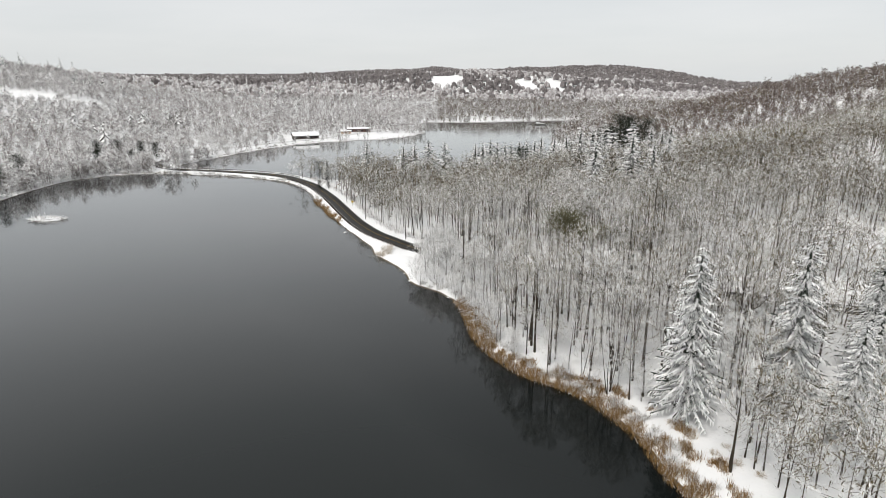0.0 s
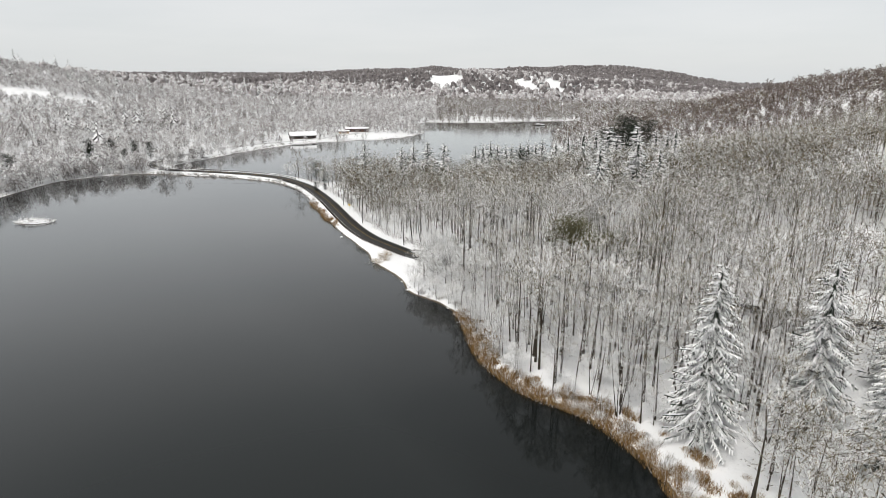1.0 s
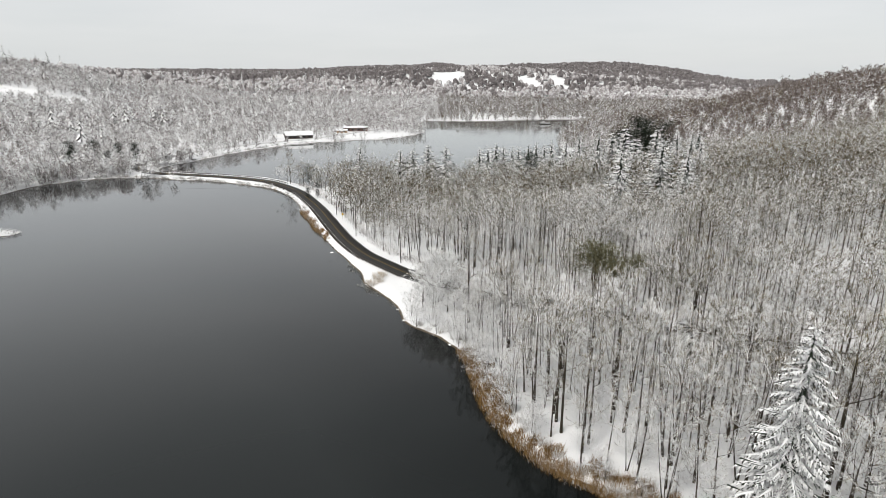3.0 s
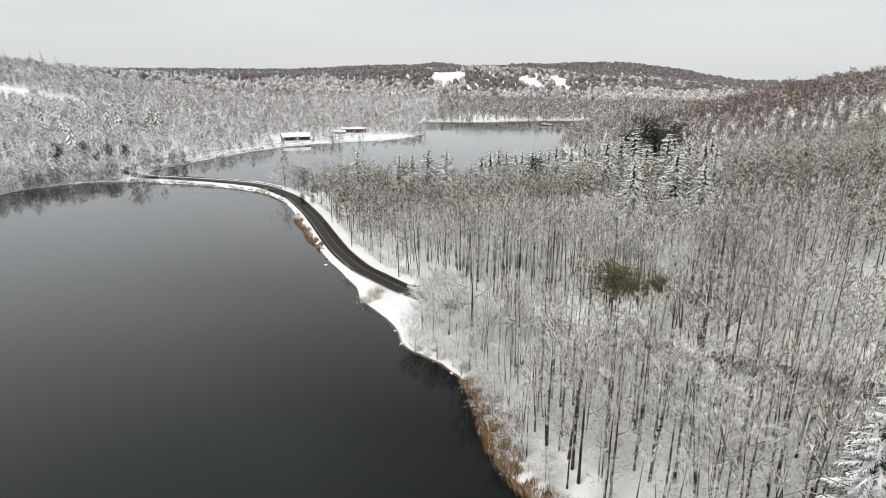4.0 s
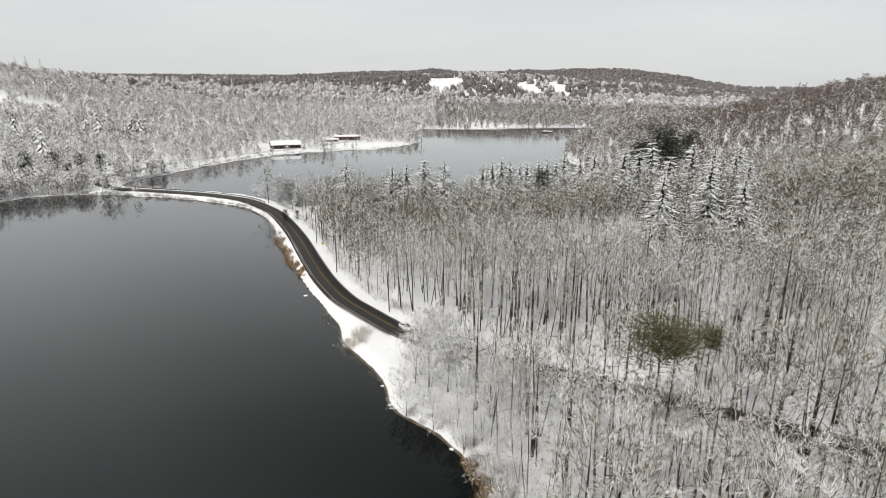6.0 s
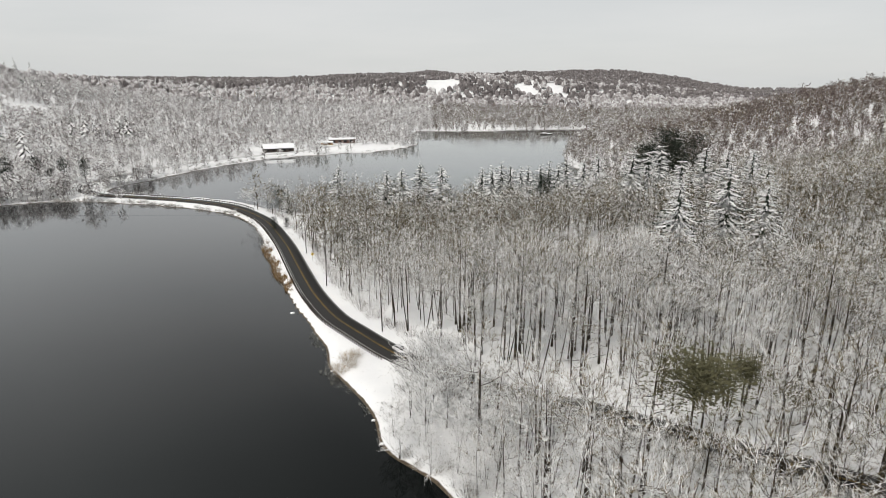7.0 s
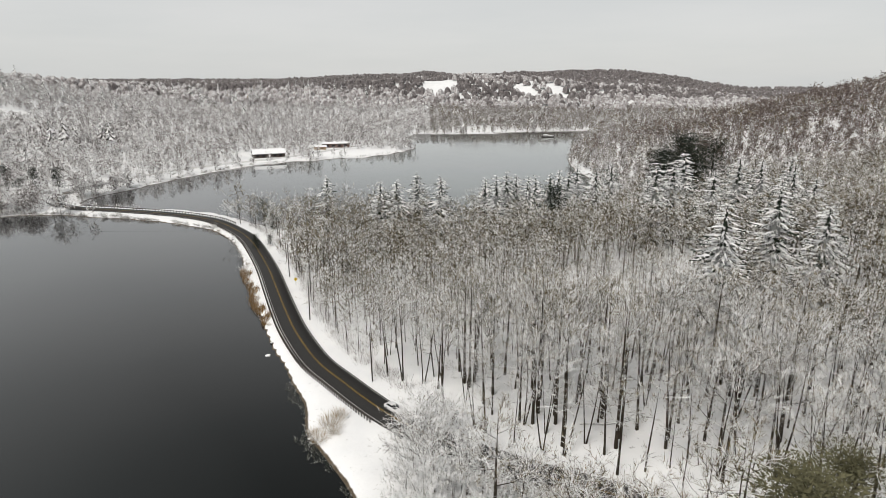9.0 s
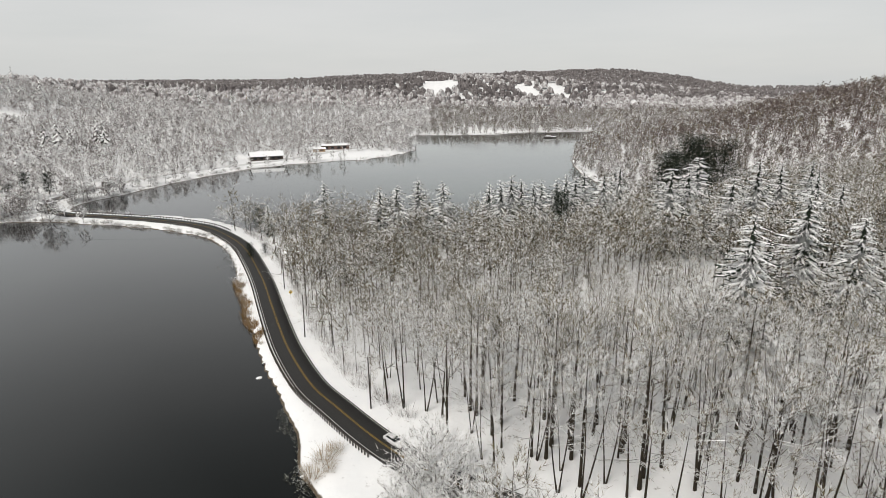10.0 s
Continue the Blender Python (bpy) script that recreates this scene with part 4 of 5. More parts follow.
# the last low hills towards the open east
ex, ey = jittered(300, 2950, 3000, 4500, 70, rng)
hx, hy, dark = np.r_[hx, ex], np.r_[hy, ey], np.r_[dark, np.ones(len(ex), bool)]
scatter("ridge_woodland", TINY_KINDS, [M_BARK, M_TWIG_RIDGE, M_TWIG_RIDGE, M_TWIG_BROWN], hx[dark], hy[dark], rng.uniform(0.7, 1.15, dark.sum()) * np.where(hy[dark] > 2900, 1.8, 1.0), rng,
        "far dark leafless woods on low ridges", domes=[M_CANOPY_RIDGE, M_CANOPY_RIDGE])


# ---------------------------------------------------------------- conifers and evergreens
def topped(spots, top, tall):
    """The same spots, sized so that the trees reach the given height above the lake."""
    return [(x, y, (top * (0.93 + 0.07 * s) - gz(x, y)) / tall * (0.95 + 0.05 * s)) for x, y, s in spots]


def conifers(name, kinds, spots, label, group, material, trunk_material=None, category="tree"):
    made = [tree_thing(name, tr, cr, [trunk_material or M_BARK], [material], label, category, group, "foliage") for tr, cr in kinds]
    plant(made, spots, rnd, (0.95, 1.05))


conifers("spruce", [spruce(700 + i, 30, 36, 13, 18, 0.21, 0.5, 0.95) for i in range(3)], SPRUCE_SHORE,
         "tall green spruce with drooping snow-laden boughs by the lake", "lakeside spruces", M_NEEDLE)
conifers("spruce", [spruce(720 + i, 29, 24, 13, 8, 0.31, 0.42, 1.3) for i in range(3)], topped(SPRUCE_SLOPE, 40, 29),
         "snow-laden spruce standing among leafless trees on a slope", "spruce stand on the slope", M_NEEDLE_WHITE)
conifers("spruce", [spruce(740 + i, 24, 22, 11, 6, 0.32, 0.45, 1.5) for i in range(3)], topped(SPRUCE_POINT, 28, 24) + SPRUCE_SMALL,
         "slender snow-dusted spruce near the far lake shore", "spruces on the point", M_NEEDLE_WHITE)
conifers("pine", [broad_evergreen(760 + i, 26, 40, 110, 0.30, 0.22, 0.46) for i in range(2)], PINES,
         "dark green broad-crowned pine with little snow", "dark pines", M_PINE)
conifers("pine", [broad_evergreen(770 + i, 17, 26, 60, 0.26, 0.15, 0.55) for i in range(2)],
         SIDE_PINES + [(-70, 331, 0.35), (-66, 336, 0.3)],
         "small dark evergreen beside leafless snowy woods", "scattered evergreens", M_PINE)
conifers("evergreen_tree", [broad_evergreen(780 + i, 15, 46, 60, 0.36, 0.8, 0.22) for i in range(2)],
         OLIVES,
         "rounded olive-green evergreen tree under leafless trees", "olive evergreens", M_OLIVE)

# distant conifers, too many and too small to tell apart


def far_conifer(seed, tall):
    r, s = random.Random(seed), Shape()
    s.tri(Vector((-0.2, 0, -0.5)), Vector((0.2, 0, -0.5)), Vector((0, 0, tall)), 0)
    for k in range(46):
        f = (k + r.random()) / 46
        w, ln = k * 2.4 + r.uniform(-0.3, 0.3), tall * 0.2 * (1.05 - f) ** 0.8 + 0.3
        out, across = Vector((math.cos(w), math.sin(w), 0)), Vector((-math.sin(w), math.cos(w), 0))
        p = Vector((0, 0, tall * (0.12 + 0.88 * f)))
        tip = p + out * ln + Vector((0, 0, -ln * r.uniform(0.4, 0.8)))
        s.tri(p + Vector((0, 0, 0.5)), tip - across * ln * 0.35, tip + across * ln * 0.35, 1)
    return s


CONE_KINDS = [far_conifer(800 + i, 20 + 2 * i) for i in range(3)]
cx, cy = jittered(-900, 420, 900, 1500, 34, rng)
keep = woodland(cx, cy) & in_view(cx, cy, 10) & (fbm(cx, cy, 330, 2) > 0.95) & (cx < -120)
cx, cy = np.r_[cx[keep], rng.normal(-640, 40, 26), rng.normal(-470, 60, 20)], np.r_[cy[keep], rng.normal(850, 40, 26), rng.normal(860, 30, 20)]
scatter("far_conifers", CONE_KINDS, [M_BARK, M_NEEDLE], cx, cy, rng.uniform(0.7, 1.25, len(cx)), rng, "scattered distant conifers in snowy woods", "conifers")

# ---------------------------------------------------------------- snow-laden small trees and shrubs by the road and shore
protos = []
for i in range(3):
    tr, cr = bare_tree(850 + i, 12.5, 0.15, 13, 8, 2700, 0.7, 0.064, spread=1.35, sides=5, stems=2, rise=0.05)
    protos.append(tree_thing("small_tree", tr, cr, [M_BARK], [M_BARK, M_TWIG_COATED, M_LIMB], "small spreading leafless tree thickly coated with snow", "tree", "snow-coated small trees"))
# a loose row of them overhangs the shore below the woods
bank_trees = []
for x, y in shore_south[::2]:
    if 104 < y < 176 and -12 < x < 40 and rnd.random() < 0.75:
        bank_trees.append((float(x) + rnd.uniform(2.0, 6.0), float(y) + rnd.uniform(-1, 2), rnd.uniform(0.38, 0.62)))
plant(protos, [(-3, 194, 1.1), (2.5, 192, 1.1), (-6, 188, 0.85), (3, 183, 1.1), (-3, 182, 1.1), (7, 173, 1.0), (12, 176, 0.9), (15, 170, 0.9), (20, 174, 0.8), (-2.8, 201, 1.0), (0.5, 196.5, 1.0), (-5, 194, 0.95), (-1.5, 188, 1.15), (4, 187, 1.0), (-6, 184, 0.75), (1, 180, 1.05), (6.5, 178, 1.0), (-3, 176, 0.8),
               (9, 185, 0.8), (13, 182.5, 0.75), (3, 171, 0.8), (9, 170, 0.9), (17, 178, 0.7), (7, 163, 0.8), (12, 158, 0.85), (10, 148, 0.8), (14, 139, 0.8),
               (20, 131, 0.8), (27, 123, 0.75), (-94, 384, 0.8), (-84, 376, 0.8), (-101, 391, 0.7), (-198, 438, 0.8), (-203, 447, 0.5), (-190, 447, 0.45), (33, 113, 0.6), (-9, 178, 0.6), (-7.5, 172, 0.55), (-2, 167.5, 0.6), (3.5, 160, 0.6), (7.5, 151, 0.55), (8.5, 142, 0.6), (12, 131, 0.55), (17, 124, 0.5), (24, 116, 0.5),
               (40, 100, 0.6), (37, 106, 0.5)] + bank_trees, rnd)

protos = []
for i in range(3):
    root = new("shrub", shape_mesh("shrub", bush(870 + i, 2.2, 330, 2.2), [M_TWIG_WHITE]))
    protos.append(tagged(root, "low twiggy shrub buried in fresh snow", "shrub", "snowy shrubs"))
spots = []
side = offset_line(road_line, 5.6)
for k in range(24, ROAD_WOODS):
    for j in range(2):
        spots.append((side[k, 0] + rnd.uniform(-1.2, 1.2), side[k, 1] + rnd.uniform(-1.6, 1.6), rnd.uniform(0.7, 1.3))) if side[k, 1] < 193 else None
for k in range(0, len(shore_south)):
    x, y = shore_south[k]
    if (72 < y < 172 and x > -9) or (x < -100 and y > 330):
        if rnd.random() < 0.9:
            spots.append((x + rnd.uniform(1.0, 4.5) * (1 if x > -20 else 0), y + (rnd.uniform(0.3, 2.0) if x < -20 else rnd.uniform(-1, 2)), rnd.uniform(0.5, 1.25)))
for x, y in shore_north:
    if x < -60 and y > 420 and rnd.random() < 0.5:
        spots.append((x - rnd.uniform(1, 4), y + rnd.uniform(0, 4), rnd.uniform(0.5, 1.2)))
spots = [s for s in spots if gz(s[0], s[1]) > 0.15 and line_distance(np.array([s[0]]), np.array([s[1]]), road_line, False)[0][0] > 4.6]
plant(protos, spots[:280], rnd)

# brush along the edges of the woods and the far shores, too tangled to tell apart
BRUSH = [bush(900 + i, 3.0, 70, 3.0) for i in range(3)]
for s in BRUSH:
    s.m = [0] * len(s.m)
bx, by = [], []
edge = offset_line(road_line, -8.6)
for k in range(ROAD_WOODS + 6, ROAD_CAUSEWAY + 4):
    bx += [edge[k, 0] + rnd.uniform(-0.9, 0.9), edge[k, 0] + rnd.uniform(-0.5, 2.5)]
    by += [edge[k, 1] + rnd.uniform(-0.9, 0.9), edge[k, 1] + rnd.uniform(-1, 1)]
for x, y in list(shore_south) + list(shore_north):
    if y > 300 and not (-200 < x < -90 and y < 415) and rnd.random() < 0.85:
        for _ in range(2):
            bx.append(x + rnd.uniform(-3.5, 3.5))
            by.append(y + rnd.uniform(-3.5, 3.5))
bx, by = np.array(bx), np.array(by)
keep = (ground_at(bx, by) > 0.1) & (np.abs(road_offset(bx, by)[0]) > 5.5)
scatter("brush", BRUSH, [M_TWIG_FAR], bx[keep], by[keep], rng.uniform(0.5, 1.3, keep.sum()), rng, "tangled snow-dusted brush along the woods' edge", "brush")

protos = []
for i in range(2):
    root = new("shrub", shape_mesh("shrub", bush(880 + i, 3.0, 420, 3.0), [M_SHRUB]))
    protos.append(tagged(root, "tawny leafless shrub with snow on a lakeside bank", "shrub", "tawny shrubs"))
plant(protos, [(47, 82, 0.5), (49.5, 79, 0.45), (45, 87, 0.5), (52, 76, 0.5), (43, 92, 0.45), (50, 84, 0.4), (39.5, 84, 0.3), (41, 79.5, 0.35), (-21.5, 207.5, 1.1), (-22.9, 203.6, 0.95), (-20.3, 205.2, 0.85), (-20, 210.5, 0.8), (-24.3, 206, 0.7), (-57.5, 283, 0.6), (-54.5, 277, 0.5), (-61, 292, 0.6), (-68, 312, 0.5),
               (-96, 363.5, 0.5), (-120, 378.5, 0.5), (-139, 388, 0.45), (-176, 423.5, 0.7), (-180, 426, 0.6), (-46, 257, 0.4), (-66, 304, 0.5)], rnd)


def reeds():
    n = 700000
    x, y = rng.uniform(-70, 52, n), rng.uniform(70, 308, n)
    keep = ((x > 2) & (y < 158)) | ((x < -46) & (y > 258))
    x, y = x[keep], y[keep]
    d = shore_distance(x, y)
    lim = np.where(x > 0, 4.4 + 1.6 * np.sin(y * 0.19) + 1.1 * fbm(x, y, 9, 2), 0.5 + 0.9 * fbm(x, y, 7, 1))
    lim = np.where((y < 84) & (x > 0), lim * 0.55, lim)
    # a second strip of dead grass behind the open bank
    inner = (x > 30) & (y < 97) & (np.abs(d - 7.5 - 1.2 * fbm(x, y, 14, 1)) < 1.3 * fbm(x, y, 8, 2))
    keep = (d > -0.9) & ((d < lim) | inner) & (fbm(x, y, 5.5, 2) + rng.normal(0, 0.5, len(x)) < 1.15)
    x, y = x[keep], y[keep]
    x, y = np.repeat(x, 3) + rng.normal(0, 0.35, len(x) * 3), np.repeat(y, 3) + rng.normal(0, 0.35, len(y) * 3)
    z = np.maximum(ground_at(x, y), -0.1) - 0.1
    m = len(x)
    tall, w, lean = rng.uniform(0.5, 1.7, m) * (1 + 0.3 * fbm(x, y, 4.0, 1)), rng.uniform(0, 2 * np.pi, m), rng.normal(0, 0.28, (m, 2))
    dx, dy = np.cos(w) * 0.045, np.sin(w) * 0.045
    v = np.empty((m, 3, 3))
    v[:, 0] = np.column_stack([x - dx, y - dy, z])
    v[:, 1] = np.column_stack([x + dx, y + dy, z])
    v[:, 2] = np.column_stack([x + lean[:, 0] * tall, y + lean[:, 1] * tall, z + tall])
    ob = new("reeds", mesh_of("reeds", v.reshape(-1, 3), np.arange(m * 3).reshape(-1, 3), [M_REED]))
    tagged(ob, "dry golden-brown reeds along the water's edge", "reeds", kind="stuff")


reeds()


def water_weeds():
    """Frosted weed standing in the shallows below the road bank."""
    n = 9000
    x, y = rng.uniform(-34, -14, n), rng.uniform(186, 232, n)
    d = shore_distance(x, y)
    lim = -1.4 - 1.3 * np.sin(y * 0.35) + 0.5 * fbm(x, y, 6, 2)
    keep = (d < 0.1) & (d > lim)
    x, y = x[keep], y[keep]
    m = len(x)
    w, tall = rng.uniform(0, 2 * np.pi, m), rng.uniform(0.1, 0.4, m)
    v = np.empty((m, 3, 3))
    v[:, 0] = np.column_stack([x - np.cos(w) * 0.07, y - np.sin(w) * 0.07, np.full(m, -0.05)])
    v[:, 1] = np.column_stack([x + np.cos(w) * 0.07, y + np.sin(w) * 0.07, np.full(m, -0.05)])
    v[:, 2] = np.column_stack([x + rng.normal(0, 0.35, m), y + rng.normal(0, 0.35, m), tall])
    weed = mat_island("frosted_weed", (0.0, (0.09, 0.09, 0.07)), (0.4, (0.2, 0.2, 0.17)), (0.75, (0.5, 0.5, 0.48)))
    tagged(new("water_weeds", mesh_of("water_weeds", v.reshape(-1, 3), np.arange(m * 3).reshape(-1, 3), [weed])),
           "frosted grey weed in the shallow water", "weeds", kind="stuff")


water_weeds()


# ---------------------------------------------------------------- roadside things
def nearest_on_road(x, y):
    return int(line_distance(np.array([x]), np.array([y]), road_line, False)[1][0])


def build_guardrail(off, k0, k1, fine_until):
    root = new("guardrail")
    tagged(root, "dark weathered roadside guardrail on closely set posts, with snow", "guardrail", "roadside guardrails")
    line = offset_line(road_line[k0:k1], off, 0.0)
    root.location = line[0]
    s = np.r_[0, np.cumsum(np.linalg.norm(np.diff(line[:, :2], axis=0), axis=1))]
    bm = bmesh.new()
    box(bm, -0.12, -0.11, -0.5, 0.12, 0.11, 0.85, 0.02)
    post_mesh = bpy.data.meshes.new("post")
    bm.to_mesh(post_mesh)
    bm.free()
    post_mesh.materials.append(M_POST)
    at, n = 0.3, 0
    while at < s[-1] and n < 290:
        x, y, z = (float(np.interp(at, s, line[:, k])) for k in range(3))
        post = new("post", post_mesh)
        post.parent = root
        post.location = Vector((x, y, z)) - Vector(line[0])
        n += 1
        at += 0.95 if at < fine_until else 1.9 if at < 230 else 3.8
    sgn = -1 if off > 0 else 1
    prof = [(0.10, 0.42), (0.17, 0.48), (0.12, 0.57), (0.17, 0.66), (0.10, 0.74), (0.07, 0.74), (0.07, 0.42)]
    rows = [offset_line(road_line[k0:k1], off + sgn * a, z) - line[0] for a, z in prof]
    rows.append(rows[0])
    n, m = len(line), len(rows)
    k = np.arange(n * m).reshape(n, m)
    q = np.column_stack([k[:-1, :-1].ravel(), k[:-1, 1:].ravel(), k[1:, 1:].ravel(), k[1:, :-1].ravel()])
    beam = new("beam", mesh_of("beam", np.stack(rows, 1).reshape(-1, 3), q, [M_STEEL]))
    beam.parent = root
    tagged(beam, "weathered steel beam")


k_near, k_bend = nearest_on_road(-11, 211), nearest_on_road(-213, 452)
build_guardrail(ROAD_HALF + 0.75, k_near, k_bend, 110)
build_guardrail(-ROAD_HALF - 0.75, nearest_on_road(-95, 372), nearest_on_road(-188, 412), 0)


def pole_proto():
    root = new("utility_pole")
    tagged(root, "plain dark timber utility pole on a snowy road verge", "utility pole", "roadside utility poles")
    part("shaft", tube(bmesh.new(), (0, 0, -1), (0, 0, 11.6), 0.17, 0.11, 10), M_POST, root, smooth=True)
    part("insulator", tube(bmesh.new(), (0, 0, 11.6), (0, 0, 11.95), 0.06, 0.045, 8), M_WHITEPAINT, root, "pale ceramic insulator")
    bm = box(bmesh.new(), -0.05, -0.12, 10.6, 0.05, 0.12, 10.95, 0.01)
    part("bracket", bm, M_STEEL, root)
    return root


pole = pole_proto()
POLES = [(-14.8, 224.6), (-35.4, 260), (-49.5, 297.3), (-60.5, 331), (-84, 372.5)]
for i, (x, y) in enumerate(POLES):
    m = Matrix.Translation((x, y, gz(x, y))) @ Matrix.Rotation(radians((-1.2, 0.8, 0.5, -0.6, 0.4)[i]), 4, "Y")
    if i == 0:
        pole.matrix_basis = m
    else:
        copy_thing(pole, m)


def build_sign(x, y):
    root = new("road_sign")
    root.location = (x, y, gz(x, y))
    root.rotation_euler = (0, 0, radians(25))
    tagged(root, "yellow diamond-shaped warning sign on a thin metal post", "road sign")
    part("post", tube(bmesh.new(), (0, 0, -0.4), (0, 0, 2.9), 0.035, 0.035, 8), M_STEEL, root)
    yellow = mat_plain("sign_yellow", (0.62, 0.42, 0.02), (0.72, 0.5, 0.04), 0.5, 0.4)
    black = mat_plain("sign_black", (0.01, 0.01, 0.01), (0.02, 0.02, 0.02), 0.5, 0.5)
    bm = box(bmesh.new(), -0.45, -0.065, -0.45, 0.45, -0.045, 0.45)
    bmesh.ops.rotate(bm, verts=bm.verts, cent=(0, 0, 0), matrix=Matrix.Rotation(radians(45), 3, "Y"))
    bmesh.ops.translate(bm, verts=bm.verts, vec=(0, 0, 2.45))
    panel = part("panel", bm, yellow, root, "yellow diamond panel")
    bm = bmesh.new()
    box(bm, -0.05, -0.075, 2.2, 0.05, -0.069, 2.5)
    box(bm, -0.05, -0.075, 2.5, 0.22, -0.069, 2.6)
    part("arrow", bm, black, panel, "black bent bar")


build_sign(-45.2, 287.6)

M_GLASS = mat_plain("dark_car_glass", (0.01, 0.012, 0.014), (0.02, 0.022, 0.025), 1.0, 0.08, 0.5)
M_TYRE = mat_plain("black_rubber", (0.012, 0.012, 0.012), (0.025, 0.025, 0.025), 0.2, 0.9, 0.2)
M_RIM = mat_plain("grey_alloy", (0.35, 0.35, 0.36), (0.5, 0.5, 0.5), 0.2, 0.35, 0.5, 0.8)
M_LAMP = mat_plain("clear_lamp_lens", (0.6, 0.6, 0.6), (0.75, 0.75, 0.75), 0.3, 0.1, 0.5)
M_REDLAMP = mat_plain("red_lamp_lens", (0.25, 0.01, 0.01), (0.35, 0.02, 0.02), 0.3, 0.1, 0.5)


def build_car(x, y, z, heading, paint, label):
    """A four-door saloon; the length runs along its own x."""
    root = new("car")
    root.location, root.rotation_euler = (x, y, z), (0, 0, heading)
    tagged(root, label, "car")

    def loft(sections, name, material, parent_ob, lab=""):
        bm = bmesh.new()
        rings = []
        for sx, hw, z0, z1, r in sections:
            ring = [(-hw, z0 + r), (-hw + r * 0.5, z0), (hw - r * 0.5, z0), (hw, z0 + r), (hw, z1 - r), (hw - r, z1), (-hw + r, z1), (-hw, z1 - r)]
            rings.append([bm.verts.new((sx, a, b)) for a, b in ring])
        for a, b in zip(rings, rings[1:]):
            for k in range(8):
                bm.faces.new((a[k], a[(k + 1) % 8], b[(k + 1) % 8], b[k]))
        bm.faces.new(rings[0][::-1])
        bm.faces.new(rings[-1])
        bmesh.ops.recalc_face_normals(bm, faces=bm.faces)
        return part(name, bm, material, parent_ob, lab)

    body = loft([(-2.32, 0.72, 0.42, 0.82, 0.10), (-2.2, 0.84, 0.30, 0.96, 0.12), (-1.2, 0.90, 0.26, 1.0, 0.14), (0.9, 0.90, 0.26, 0.98, 0.14),
                 (1.9, 0.86, 0.28, 0.86, 0.14), (2.25, 0.76, 0.34, 0.74, 0.12), (2.36, 0.6, 0.42, 0.64, 0.08)], "body", paint, root)
    loft([(-1.75, 0.66, 0.96, 1.0, 0.01), (-1.1, 0.70, 0.95, 1.40, 0.10), (0.1, 0.70, 0.95, 1.42, 0.10), (1.05, 0.68, 0.93, 0.97, 0.01)], "cabin", M_GLASS, root, "dark glazed cabin")
    loft([(-1.15, 0.6, 1.39, 1.45, 0.02), (-0.5, 0.64, 1.41, 1.49, 0.02), (0.1, 0.62, 1.40, 1.46, 0.02)], "roof_panel", paint, root)
    for wx in (-1.4, 1.42):
        for wy in (-0.82, 0.82):
            tyre = part("tyre", tube(bmesh.new(), (wx, wy - 0.1, 0.32), (wx, wy + 0.1, 0.32), 0.32, 0.32, 18), M_TYRE, root)
            part("rim", tube(bmesh.new(), (wx, wy - 0.11, 0.32), (wx, wy + 0.11, 0.32), 0.2, 0.2, 12), M_RIM, tyre)
    for wy in (-0.58, 0.58):
        part("headlight", box(bmesh.new(), 2.18, wy - 0.16, 0.58, 2.33, wy + 0.16, 0.70, 0.02), M_LAMP, body)
        part("tail_light", box(bmesh.new(), -2.33, wy - 0.16, 0.70, -2.2, wy + 0.16, 0.84, 0.02), M_REDLAMP, body)


k = nearest_on_road(-11, 211.6)
p, q = offset_line(road_line, -1.6, 0.03)[k], road_line[k - 2]
build_car(float(p[0]), float(p[1]), float(p[2]), math.atan2(road_line[k - 1, 1] - road_line[k, 1], road_line[k - 1, 0] - road_line[k, 0]),
          mat_plain("white_car_paint", (0.62, 0.62, 0.62), (0.70, 0.70, 0.70), 1.0, 0.25, 0.5), "white saloon car on the wet asphalt road")
build_car(-205.5, 473, gz(-205.5, 473) + 0.05, radians(65), mat_plain("dark_car_paint", (0.012, 0.013, 0.015), (0.02, 0.02, 0.022), 1.0, 0.3, 0.5), "dark saloon car parked beside the far road")


# ---------------------------------------------------------------- lakeside buildings
M_WALL = mat_plain("dark_stained_boards", (0.045, 0.034, 0.028), (0.09, 0.07, 0.058), 1.0, 0.8)
M_REDWALL = mat_plain("red_brown_brick", (0.10, 0.06, 0.048), (0.16, 0.095, 0.075), 0.6, 0.85)
M_ROOFSNOW = mat_plain("roof_snow", (0.80, 0.81, 0.82), (0.87, 0.87, 0.87), 3.0, 0.8, 0.2)
M_TAN = mat_plain("new_tan_timber", (0.36, 0.24, 0.13), (0.46, 0.32, 0.19), 0.8, 0.7)
M_FASCIA = mat_plain("dark_fascia", (0.03, 0.026, 0.022), (0.05, 0.045, 0.04), 0.8, 0.7)


